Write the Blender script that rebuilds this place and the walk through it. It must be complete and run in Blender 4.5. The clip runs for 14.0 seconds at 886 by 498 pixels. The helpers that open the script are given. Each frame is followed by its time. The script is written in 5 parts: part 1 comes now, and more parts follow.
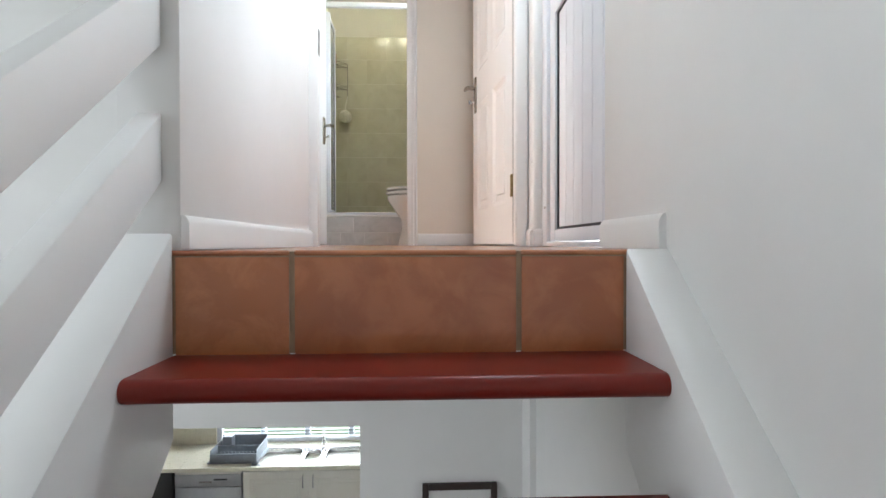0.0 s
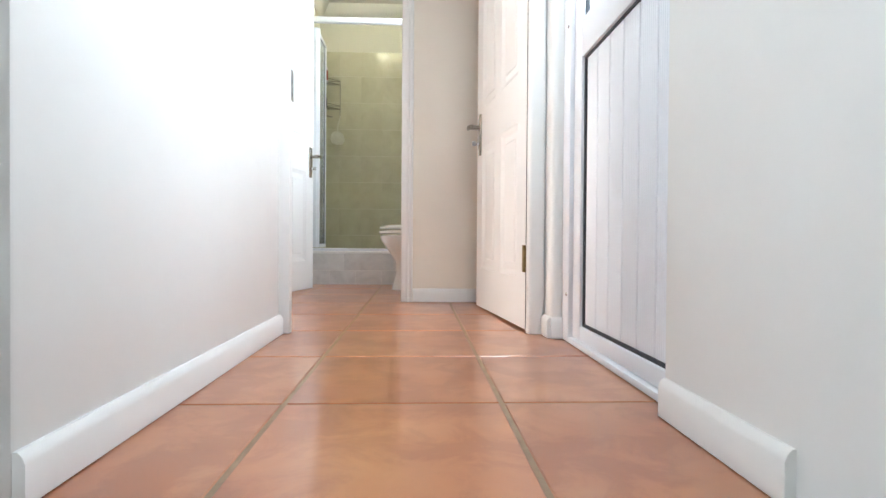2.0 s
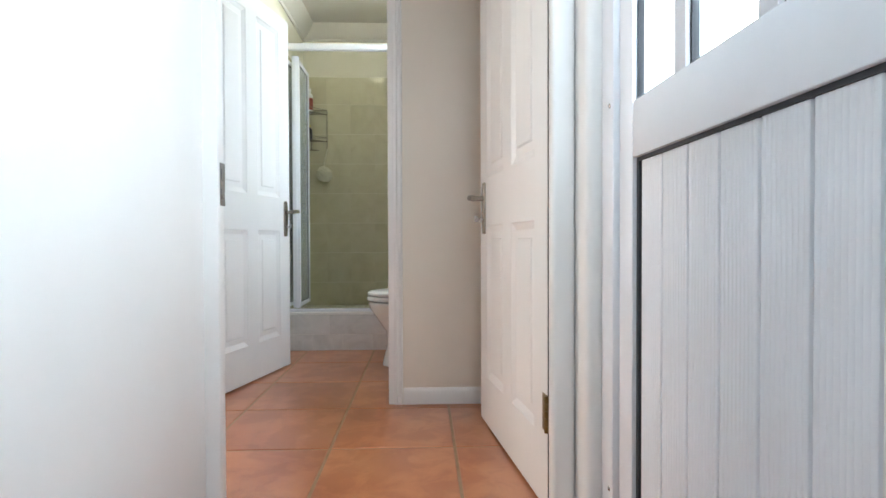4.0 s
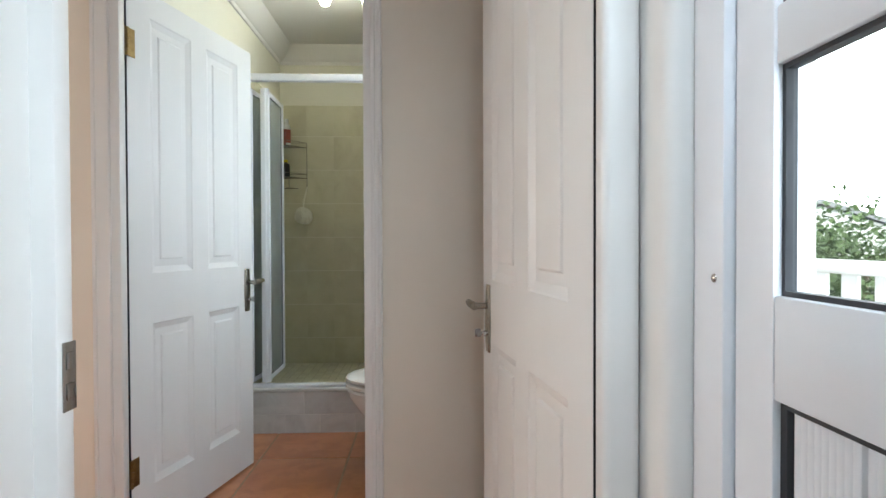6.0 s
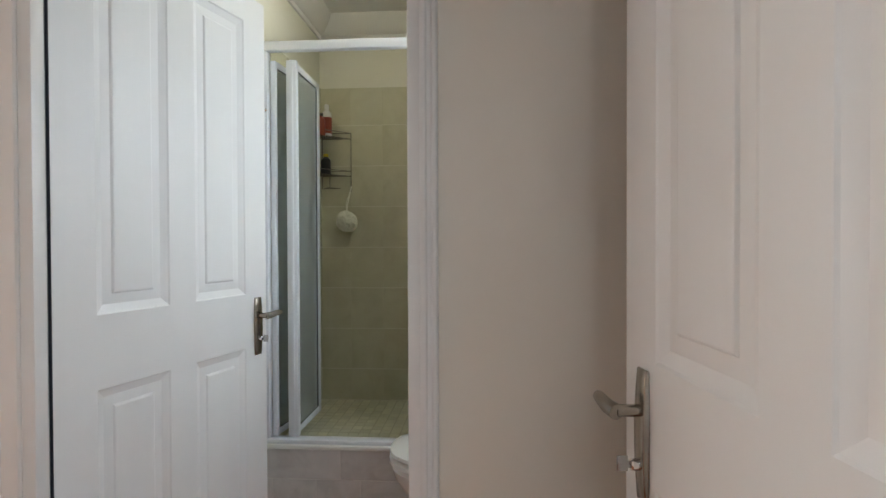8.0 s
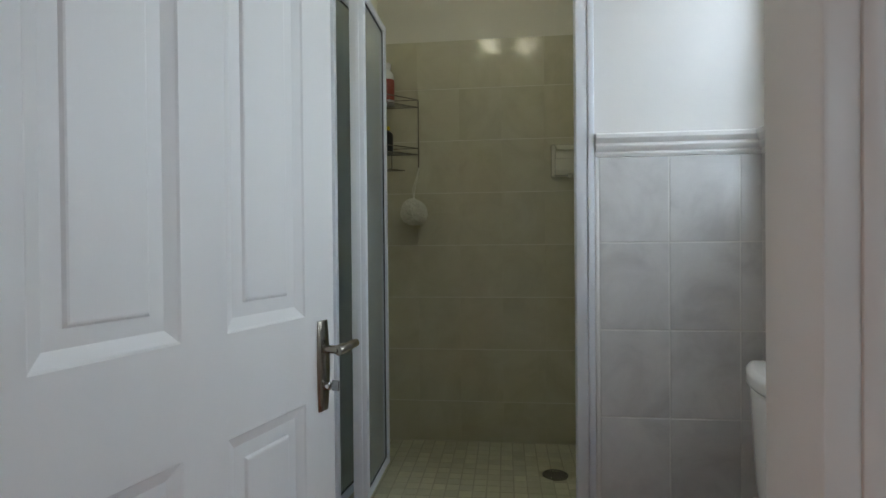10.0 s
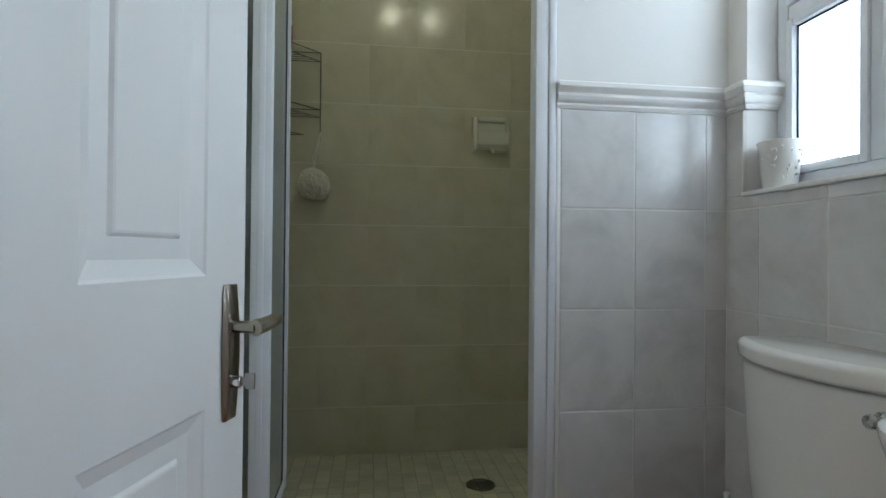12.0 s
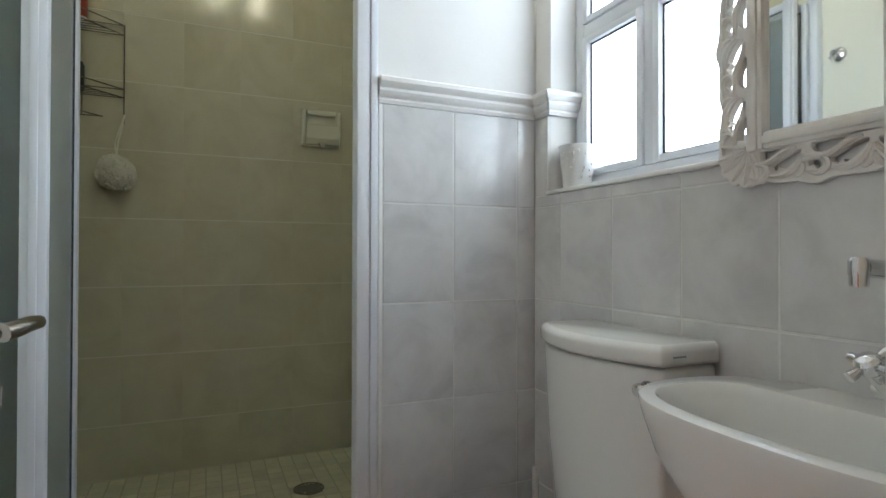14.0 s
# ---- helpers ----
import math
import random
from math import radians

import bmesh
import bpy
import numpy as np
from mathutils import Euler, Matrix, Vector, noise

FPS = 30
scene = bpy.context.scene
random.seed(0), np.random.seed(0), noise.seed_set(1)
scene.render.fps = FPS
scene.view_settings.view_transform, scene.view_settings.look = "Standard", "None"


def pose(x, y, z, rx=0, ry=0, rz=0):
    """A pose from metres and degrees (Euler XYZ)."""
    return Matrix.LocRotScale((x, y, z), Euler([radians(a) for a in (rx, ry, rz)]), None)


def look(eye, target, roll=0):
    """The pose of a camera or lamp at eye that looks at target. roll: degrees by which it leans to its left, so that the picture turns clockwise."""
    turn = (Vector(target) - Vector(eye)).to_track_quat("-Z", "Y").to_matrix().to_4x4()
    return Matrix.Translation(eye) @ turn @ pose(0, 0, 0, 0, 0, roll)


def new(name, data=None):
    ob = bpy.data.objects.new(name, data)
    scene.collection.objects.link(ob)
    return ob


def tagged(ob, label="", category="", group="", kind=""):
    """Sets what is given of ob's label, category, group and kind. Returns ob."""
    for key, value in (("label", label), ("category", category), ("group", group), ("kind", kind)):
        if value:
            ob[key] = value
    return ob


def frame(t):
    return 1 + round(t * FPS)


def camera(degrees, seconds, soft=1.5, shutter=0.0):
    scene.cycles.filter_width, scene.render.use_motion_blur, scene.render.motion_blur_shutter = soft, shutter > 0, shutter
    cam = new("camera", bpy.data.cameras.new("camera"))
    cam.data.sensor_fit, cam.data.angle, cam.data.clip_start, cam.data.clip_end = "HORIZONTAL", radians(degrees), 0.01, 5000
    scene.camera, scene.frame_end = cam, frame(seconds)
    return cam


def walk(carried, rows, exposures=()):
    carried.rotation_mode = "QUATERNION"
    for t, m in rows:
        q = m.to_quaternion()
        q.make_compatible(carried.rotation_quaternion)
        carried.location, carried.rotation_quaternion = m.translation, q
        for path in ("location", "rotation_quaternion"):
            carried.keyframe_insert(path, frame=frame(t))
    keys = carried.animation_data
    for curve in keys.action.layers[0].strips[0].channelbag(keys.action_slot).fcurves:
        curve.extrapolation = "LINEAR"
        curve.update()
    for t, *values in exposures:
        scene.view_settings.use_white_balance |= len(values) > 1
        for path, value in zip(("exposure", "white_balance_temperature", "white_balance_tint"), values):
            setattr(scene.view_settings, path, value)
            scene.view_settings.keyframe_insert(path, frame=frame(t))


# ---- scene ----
cam = camera(77.8, 14.0)
PATH = [
    (0, (-0.047, 0.011, 0.013), (0.043, 2.009, -0.007), -0.1),
    (0.5, (-0.018, 0.106, 0.074), (0.073, 2.104, 0.050), -0.0),
    (1, (-0.005, 0.151, 0.145), (0.085, 2.149, 0.121), 0.1),
    (1.5, (-0.022, 0.289, 0.211), (0.069, 2.287, 0.184), 0.1),
    (2, (-0.023, 0.432, 0.330), (0.068, 2.430, 0.306), 0.4),
    (2.5, (0.023, 0.617, 0.435), (0.108, 2.615, 0.406), 0.1),
    (3, (0.040, 0.756, 0.541), (0.111, 2.754, 0.507), -0.2),
    (5.5, (0.059, 1.381, 1.016), (0.131, 3.380, 0.987), -0.2),
    (6, (0.087, 1.533, 1.100), (0.163, 3.532, 1.072), -0.2),
    (6.5, (0.101, 1.665, 1.144), (0.157, 3.664, 1.116), -0.2),
    (7, (0.080, 1.888, 1.140), (0.087, 3.888, 1.119), -0.1),
    (7.5, (0.060, 2.091, 1.154), (0.004, 4.090, 1.129), -0.2),
    (8, (0.041, 2.318, 1.166), (-0.104, 4.312, 1.139), -0.2),
    (8.5, (-0.037, 2.529, 1.152), (-0.252, 4.518, 1.128), -0.2),
    (9, (-0.147, 2.711, 1.161), (-0.392, 4.694, 1.136), -0.6),
    (11.5, (-0.532, 3.316, 1.051), (-0.495, 5.316, 1.057), 0.6),
    (12, (-0.549, 3.353, 1.019), (-0.289, 5.336, 1.036), 0.5),
    (12.5, (-0.547, 3.362, 1.006), (-0.121, 5.316, 1.028), 0.4),
    (13, (-0.540, 3.362, 1.000), (0.044, 5.274, 1.029), 0.3),
    (13.5, (-0.522, 3.354, 1.002), (0.189, 5.224, 1.027), 0.1),
    (14, (-0.487, 3.352, 1.005), (0.308, 5.187, 1.025), 0.1),
]
EXPOSURES = [(0.0, 0.80, 6050, 9), (1.5, 1.10, 6000, 8), (3.0, 0.76, 5800, 6), (5.5, 0.20, 5950, 6), (6.5, 0.0, 5900, 6), (7.5, -0.15, 6050, 8), (8.5, -0.30, 6150, 9), (9.0, -0.46, 6100, 9), (11.5, -0.88, 5550, 5), (12.0, -0.58, 5600, 5), (12.5, -0.36, 5700, 6), (13.0, -0.24, 5750, 6), (14.0, -0.24, 5850, 7)]
walk(cam, [(t, look(eye, target, roll)) for t, eye, target, roll in PATH], EXPOSURES)


# ---- world and light ----
world = bpy.data.worlds.new("world")
scene.world = world
world.use_nodes = True
_sky = world.node_tree.nodes.new("ShaderNodeTexSky")
_sky.sky_type, _sky.sun_disc, _sky.sun_elevation, _sky.sun_rotation = "NISHITA", False, radians(52), radians(200)
_sky.dust_density, _sky.air_density = 2.0, 1.0
world.node_tree.links.new(_sky.outputs[0], world.node_tree.nodes["Background"].inputs[0])
world.node_tree.nodes["Background"].inputs[1].default_value = 0.15


def sun_lamp():
    lamp = bpy.data.lights.new("sun", "SUN")
    lamp.energy, lamp.angle, lamp.color = 5.0, radians(0.6), (1.0, 0.95, 0.88)
    ob = new("sun", lamp)
    el, rot = radians(52), radians(200)
    way = Vector((math.sin(rot) * math.cos(el), math.cos(rot) * math.cos(el), math.sin(el)))
    ob.rotation_euler = way.to_track_quat("Z", "Y").to_euler()


sun_lamp()


def window_light(eye, target, width, height, watts, colour=(0.93, 0.97, 1.0)):
    """An added area lamp in place of the skylight that enters through one opening."""
    lamp = bpy.data.lights.new("window_light", "AREA")
    lamp.shape, lamp.size, lamp.size_y, lamp.energy, lamp.color = "RECTANGLE", width, height, watts, colour
    ob = new("window_light", lamp)
    ob.matrix_world = look(eye, target)
    return ob


window_light((0.545, 1.665, 1.50), (-0.6, 1.95, 0.55), 0.42, 0.96, 14.0, (0.84, 0.93, 1.0))     # panes of the entry door
window_light((0.546, 4.338, 1.615), (-0.8, 4.45, 1.25), 0.61, 0.86, 13.0, (0.86, 0.93, 1.0)) # bathroom window
window_light((-4.35, -0.4, 0.6), (0.0, -0.3, 0.4), 3.0, 2.6, 50, (0.94, 0.97, 1.0))         # living room glazing, unseen and added
window_light((-4.35, 4.5, 1.5), (0.0, 4.5, 1.2), 1.5, 1.2, 74, (1.0, 0.82, 0.67))           # unseen bedroom window, added and tinted to warm the lobby
window_light((-1.16, 5.72, -1.42), (-1.16, 4.0, -1.9), 1.7, 1.0, 44)                        # kitchen window


# ---- materials ----
def material(name, rough=0.5, metal=0.0, spec=0.5):
    m = bpy.data.materials.new(name)
    m.use_nodes = True
    p = m.node_tree.nodes["Principled BSDF"]
    p.inputs["Roughness"].default_value, p.inputs["Metallic"].default_value = rough, metal
    p.inputs["Specular IOR Level"].default_value = spec
    return m, m.node_tree.nodes, m.node_tree.links, p


def noise_node(n, l, scale, detail=4.0, rough=0.55, stretch=None, coord="Object"):
    tc = n.new("ShaderNodeTexCoord")
    mp = n.new("ShaderNodeMapping")
    if stretch:
        mp.inputs["Scale"].default_value = stretch
    tx = n.new("ShaderNodeTexNoise")
    tx.inputs["Scale"].default_value, tx.inputs["Detail"].default_value, tx.inputs["Roughness"].default_value = scale, detail, rough
    l.new(tc.outputs[coord], mp.inputs[0])
    l.new(mp.outputs[0], tx.inputs[0])
    return tx


def ramp_node(n, l, source, stops):
    r = n.new("ShaderNodeValToRGB")
    while len(r.color_ramp.elements) < len(stops):
        r.color_ramp.elements.new(0.5)
    for e, (at, c) in zip(r.color_ramp.elements, stops):
        e.position, e.color = at, (*c, 1)
    l.new(source, r.inputs[0])
    return r


def bump(n, l, p, source, strength, distance=0.002):
    b = n.new("ShaderNodeBump")
    b.inputs["Strength"].default_value, b.inputs["Distance"].default_value = strength, distance
    l.new(source, b.inputs["Height"])
    l.new(b.outputs[0], p.inputs["Normal"])
    return b


def surface(name, dark, light, rough=0.5, metal=0.0, scale=6.0, grain=60.0, relief=0.15, stretch=None, spec=0.5, rough_swing=0.1):
    """A two-scale surface: broad tone changes and a fine relief."""
    m, n, l, p = material(name, rough, metal, spec)
    broad = noise_node(n, l, scale, 5.0, 0.6, stretch)
    ramp = ramp_node(n, l, broad.outputs[0], [(0.3, dark), (0.7, light)])
    l.new(ramp.outputs[0], p.inputs["Base Color"])
    fine = noise_node(n, l, grain, 3.0, 0.6, stretch)
    bump(n, l, p, fine.outputs[0], relief)
    mr = n.new("ShaderNodeMapRange")
    mr.inputs["To Min"].default_value, mr.inputs["To Max"].default_value = max(0.02, rough - rough_swing), rough + rough_swing
    l.new(broad.outputs[0], mr.inputs[0])
    l.new(mr.outputs[0], p.inputs["Roughness"])
    return m


def tile_surface(name, stops, rough, cloud, vein=0.0, relief=0.08, random_span=0.12, offset_scale=7.0):
    """Glazed tile: clouded colour, each piece slightly different by its random number."""
    m, n, l, p = material(name, rough)
    info = n.new("ShaderNodeObjectInfo")
    tc = n.new("ShaderNodeTexCoord")
    mul = n.new("ShaderNodeMath")
    mul.operation = "MULTIPLY"
    mul.inputs[1].default_value = offset_scale
    l.new(info.outputs["Random"], mul.inputs[0])
    comb = n.new("ShaderNodeCombineXYZ")
    for i in range(3):
        l.new(mul.outputs[0], comb.inputs[i])
    add = n.new("ShaderNodeVectorMath")
    l.new(tc.outputs["Object"], add.inputs[0])
    l.new(comb.outputs[0], add.inputs[1])
    tx = n.new("ShaderNodeTexNoise")
    tx.inputs["Scale"].default_value, tx.inputs["Detail"].default_value, tx.inputs["Roughness"].default_value = cloud, 6.0, 0.62
    tx.inputs["Distortion"].default_value = 0.1 + vein
    l.new(add.outputs[0], tx.inputs[0])
    ramp = ramp_node(n, l, tx.outputs[0], stops)
    hsv = n.new("ShaderNodeHueSaturation")
    mr = n.new("ShaderNodeMapRange")
    mr.inputs["To Min"].default_value, mr.inputs["To Max"].default_value = 1 - random_span / 2, 1 + random_span / 2
    l.new(info.outputs["Random"], mr.inputs[0])
    l.new(mr.outputs[0], hsv.inputs["Value"])
    l.new(ramp.outputs[0], hsv.inputs["Color"])
    l.new(hsv.outputs[0], p.inputs["Base Color"])
    fine = n.new("ShaderNodeTexNoise")
    fine.inputs["Scale"].default_value, fine.inputs["Detail"].default_value = 9.0, 2.0
    l.new(add.outputs[0], fine.inputs[0])
    bump(n, l, p, fine.outputs[0], relief, 0.006)
    rr = n.new("ShaderNodeMapRange")
    rr.inputs["To Min"].default_value, rr.inputs["To Max"].default_value = rough - 0.01, rough + 0.03
    l.new(tx.outputs[0], rr.inputs[0])
    l.new(rr.outputs[0], p.inputs["Roughness"])
    return m


def glass_material(name, tint=(0.95, 0.98, 0.97), rough=0.0):
    m, n, l, p = material(name, rough)
    p.inputs["Base Color"].default_value = (*tint, 1)
    p.inputs["Transmission Weight"].default_value = 1.0
    p.inputs["IOR"].default_value = 1.45
    return m


def glow_material(name, colour, strength):
    m, n, l, p = material(name, 0.4)
    p.inputs["Base Color"].default_value = (0.8, 0.8, 0.8, 1)
    p.inputs["Emission Color"].default_value = (*colour, 1)
    p.inputs["Emission Strength"].default_value = strength
    return m


def terracotta_surface():
    """Sealed terracotta: broad clouds, darker fired blotches, a slightly wavy glaze."""
    m, n, l, p = material("terracotta_tile", 0.15)
    info = n.new("ShaderNodeObjectInfo")
    tc = n.new("ShaderNodeTexCoord")
    shift = n.new("ShaderNodeVectorMath")
    shift.operation = "MULTIPLY_ADD"
    shift.inputs[1].default_value = (9.0, 5.0, 7.0)
    l.new(info.outputs["Random"], shift.inputs[0])
    l.new(tc.outputs["Object"], shift.inputs[2])

    def cloud(scale, detail, rough, twist):
        tx = n.new("ShaderNodeTexNoise")
        tx.inputs["Scale"].default_value, tx.inputs["Detail"].default_value = scale, detail
        tx.inputs["Roughness"].default_value, tx.inputs["Distortion"].default_value = rough, twist
        l.new(shift.outputs[0], tx.inputs[0])
        return tx
    broad = ramp_node(n, l, cloud(2.6, 4.0, 0.5, 0.3).outputs[0], [(0.30, (0.40, 0.130, 0.048)), (0.52, (0.49, 0.186, 0.073)), (0.72, (0.56, 0.25, 0.115))])
    blotch = ramp_node(n, l, cloud(7.5, 5.0, 0.6, 0.5).outputs[0], [(0.44, (0.74, 0.62, 0.56)), (0.56, (1.0, 1.0, 1.0)), (0.70, (1.07, 1.10, 1.12))])
    mix = n.new("ShaderNodeMix")
    mix.data_type, mix.blend_type = "RGBA", "MULTIPLY"
    mix.inputs[0].default_value = 0.6
    l.new(broad.outputs[0], mix.inputs[6])
    l.new(blotch.outputs[0], mix.inputs[7])
    hsv = n.new("ShaderNodeHueSaturation")
    mr = n.new("ShaderNodeMapRange")
    mr.inputs["To Min"].default_value, mr.inputs["To Max"].default_value = 0.93, 1.08
    l.new(info.outputs["Random"], mr.inputs[0])
    l.new(mr.outputs[0], hsv.inputs["Value"])
    l.new(mix.outputs[2], hsv.inputs["Color"])
    l.new(hsv.outputs[0], p.inputs["Base Color"])
    gloss = n.new("ShaderNodeMapRange")
    gloss.inputs["To Min"].default_value, gloss.inputs["To Max"].default_value = 0.28, 0.35
    l.new(cloud(11.0, 3.0, 0.5, 0.0).outputs[0], gloss.inputs[0])
    l.new(gloss.outputs[0], p.inputs["Roughness"])
    bump(n, l, p, cloud(6.0, 2.0, 0.4, 0.0).outputs[0], 0.03, 0.006)
    p.inputs["Coat Weight"].default_value, p.inputs["Coat Roughness"].default_value = 0.7, 0.17
    return m


WALL = surface("wall_paint", (0.74, 0.725, 0.70), (0.80, 0.785, 0.76), 0.55, scale=1.6, grain=38, relief=0.12)
# The wall paint in a warmer tone, for the walls round the lobby.
WALL_LOBBY = surface("warm_wall_paint", (0.79, 0.72, 0.62), (0.84, 0.77, 0.67), 0.55, scale=1.6, grain=38, relief=0.12)
WALL_BATH = surface("bathroom_paint", (0.80, 0.785, 0.66), (0.84, 0.825, 0.71), 0.55, scale=1.6, grain=40, relief=0.10)
CEILING = surface("ceiling_paint", (0.80, 0.79, 0.76), (0.83, 0.82, 0.80), 0.7, scale=2, grain=50, relief=0.08)
TRIM = surface("trim_gloss_paint", (0.78, 0.765, 0.74), (0.83, 0.82, 0.80), 0.3, scale=1.5, grain=70, relief=0.03, rough_swing=0.04)
DOOR = surface("door_paint", (0.80, 0.80, 0.79), (0.84, 0.84, 0.83), 0.42, scale=3, grain=90, relief=0.05, stretch=(1, 1, 0.12), rough_swing=0.05)
TERRA = terracotta_surface()
GROUT = surface("floor_grout", (0.27, 0.18, 0.11), (0.36, 0.25, 0.16), 0.85, scale=14, grain=160, relief=0.4)
OXIDE = surface("red_oxide_paint", (0.145, 0.0115, 0.007), (0.19, 0.017, 0.010), 0.32, spec=0.35, scale=3, grain=70, relief=0.03, stretch=(0.2, 1, 1), rough_swing=0.05)
ALU = surface("white_powder_coat", (0.76, 0.78, 0.82), (0.80, 0.82, 0.86), 0.35, scale=5, grain=140, relief=0.05)
GASKET = surface("black_gasket", (0.018, 0.020, 0.026), (0.03, 0.034, 0.042), 0.6)
GLASS = glass_material("window_glass")
SHOWER_GLASS = glass_material("shower_glass", (0.86, 0.93, 0.93), 0.20)
SHOWER_GLASS.node_tree.nodes["Principled BSDF"].inputs["Transmission Weight"].default_value = 0.80
BATH_TILE = tile_surface("grey_wall_tile", [(0.3, (0.56, 0.55, 0.545)), (0.5, (0.66, 0.65, 0.64)), (0.72, (0.73, 0.72, 0.71))], 0.14, 6.0, 0.5, 0.04, 0.03)
SHOWER_TILE = tile_surface("shower_wall_tile", [(0.3, (0.565, 0.542, 0.365)), (0.5, (0.635, 0.612, 0.435)), (0.72, (0.69, 0.67, 0.50))], 0.15, 4.0, 0.6, 0.06, 0.008)
MOSAIC = tile_surface("mosaic_tile", [(0.3, (0.68, 0.655, 0.46)), (0.7, (0.78, 0.755, 0.57))], 0.35, 12.0, 0.2, 0.05, 0.16)
SHOWER_GROUT = surface("shower_grout", (0.68, 0.66, 0.52), (0.75, 0.73, 0.60), 0.7, scale=20, grain=180, relief=0.2)
BATH_GROUT = surface("tile_grout", (0.66, 0.65, 0.62), (0.74, 0.73, 0.70), 0.8, scale=20, grain=180, relief=0.3)
MOSAIC_GROUT = surface("mosaic_grout", (0.57, 0.54, 0.38), (0.65, 0.62, 0.46), 0.85, scale=20, grain=180, relief=0.3)
CERAMIC = surface("white_ceramic", (0.80, 0.79, 0.75), (0.83, 0.82, 0.79), 0.07, scale=2, grain=8, relief=0.01, rough_swing=0.02)
SOAP = surface("cream_ceramic", (0.76, 0.75, 0.60), (0.82, 0.81, 0.66), 0.12, scale=4, grain=20, relief=0.02)
CHROME = surface("chrome", (0.72, 0.72, 0.73), (0.80, 0.80, 0.81), 0.09, 1.0, scale=8, grain=40, relief=0.01, rough_swing=0.04)
NICKEL = surface("satin_nickel", (0.27, 0.245, 0.205), (0.40, 0.365, 0.31), 0.22, 1.0, scale=12, grain=150, relief=0.05)
BRASS = surface("aged_brass", (0.20, 0.135, 0.05), (0.32, 0.23, 0.10), 0.36, 1.0, scale=40, grain=150, relief=0.2)
STEEL = surface("brushed_steel", (0.36, 0.36, 0.35), (0.46, 0.46, 0.45), 0.25, 1.0, scale=6, grain=200, relief=0.06, stretch=(0.1, 1, 1))
WIRE = surface("caddy_wire", (0.15, 0.14, 0.11), (0.26, 0.245, 0.20), 0.4, 0.8, scale=50, grain=200)
PUFF = surface("bath_puff_net", (0.72, 0.71, 0.58), (0.82, 0.81, 0.68), 0.9, scale=40, grain=160, relief=0.35)
MIRROR = surface("mirror_silver", (0.93, 0.94, 0.93), (0.94, 0.95, 0.94), 0.02, 1.0, scale=2, grain=4, relief=0.0, rough_swing=0.005)
CARVED = surface("whitewashed_wood", (0.70, 0.66, 0.61), (0.80, 0.775, 0.74), 0.5, scale=18, grain=110, relief=0.25)
CREAM = surface("cream_cabinet", (0.78, 0.75, 0.66), (0.83, 0.80, 0.72), 0.35, scale=3, grain=90, relief=0.05)
COUNTER = surface("cream_worktop", (0.76, 0.72, 0.57), (0.82, 0.78, 0.64), 0.3, scale=30, grain=160, relief=0.05)
GREY_PLASTIC = surface("grey_plastic", (0.24, 0.27, 0.30), (0.31, 0.34, 0.37), 0.4, scale=10, grain=90)
APPLIANCE = surface("silver_appliance", (0.42, 0.42, 0.43), (0.50, 0.50, 0.51), 0.35, 0.5, scale=6, grain=150, relief=0.05)
DARK_WOOD = surface("dark_wood", (0.022, 0.012, 0.009), (0.045, 0.026, 0.02), 0.4, scale=8, grain=80, stretch=(1, 1, 0.1))
PAPER = surface("picture_mount", (0.70, 0.69, 0.66), (0.76, 0.75, 0.72), 0.7)
LINEN = surface("white_linen", (0.76, 0.75, 0.75), (0.84, 0.83, 0.83), 0.85, scale=8, grain=220, relief=0.4)
SKIRT = surface("bed_valance", (0.62, 0.55, 0.53), (0.70, 0.63, 0.61), 0.9, scale=8, grain=220, relief=0.4)
ORANGE = surface("yellow_fabric", (0.62, 0.30, 0.03), (0.72, 0.38, 0.05), 0.8, scale=10, grain=200, relief=0.4)
BLACK = surface("black_plastic", (0.015, 0.015, 0.015), (0.03, 0.03, 0.03), 0.35)
RED_LABEL = surface("red_label", (0.28, 0.05, 0.03), (0.36, 0.08, 0.045), 0.4)
YELLOW = surface("yellow_plastic", (0.70, 0.55, 0.02), (0.78, 0.62, 0.04), 0.35)
BRONZE_GLAZE = surface("pot_glaze", (0.74, 0.73, 0.70), (0.82, 0.81, 0.78), 0.2, scale=6, grain=40, relief=0.1)
DRAIN = surface("drain_steel", (0.16, 0.15, 0.12), (0.26, 0.25, 0.21), 0.3, 0.9)
LEAF = surface("foliage", (0.09, 0.13, 0.05), (0.13, 0.19, 0.08), 0.9, spec=0.15, scale=3, grain=20)
BARK = surface("bark", (0.10, 0.07, 0.05), (0.18, 0.13, 0.09), 0.85, scale=10, grain=40, relief=0.6)
ROOF = surface("roof_tile", (0.28, 0.28, 0.29), (0.36, 0.36, 0.37), 0.75, scale=2, grain=20, relief=0.3)
LAWN = surface("lawn", (0.06, 0.10, 0.03), (0.12, 0.17, 0.06), 0.9, scale=0.4, grain=12, relief=0.6)
SLAB = surface("balcony_concrete", (0.35, 0.33, 0.30), (0.45, 0.43, 0.40), 0.8, scale=3, grain=60, relief=0.3)
BULB = glow_material("lamp_bulb", (1.0, 0.89, 0.60), 58.0)
SKY_GLOW = glow_material("bright_haze", (1.0, 0.99, 0.98), 4.5)
BLIND = surface("blind_slat", (0.74, 0.76, 0.80), (0.80, 0.82, 0.86), 0.5)


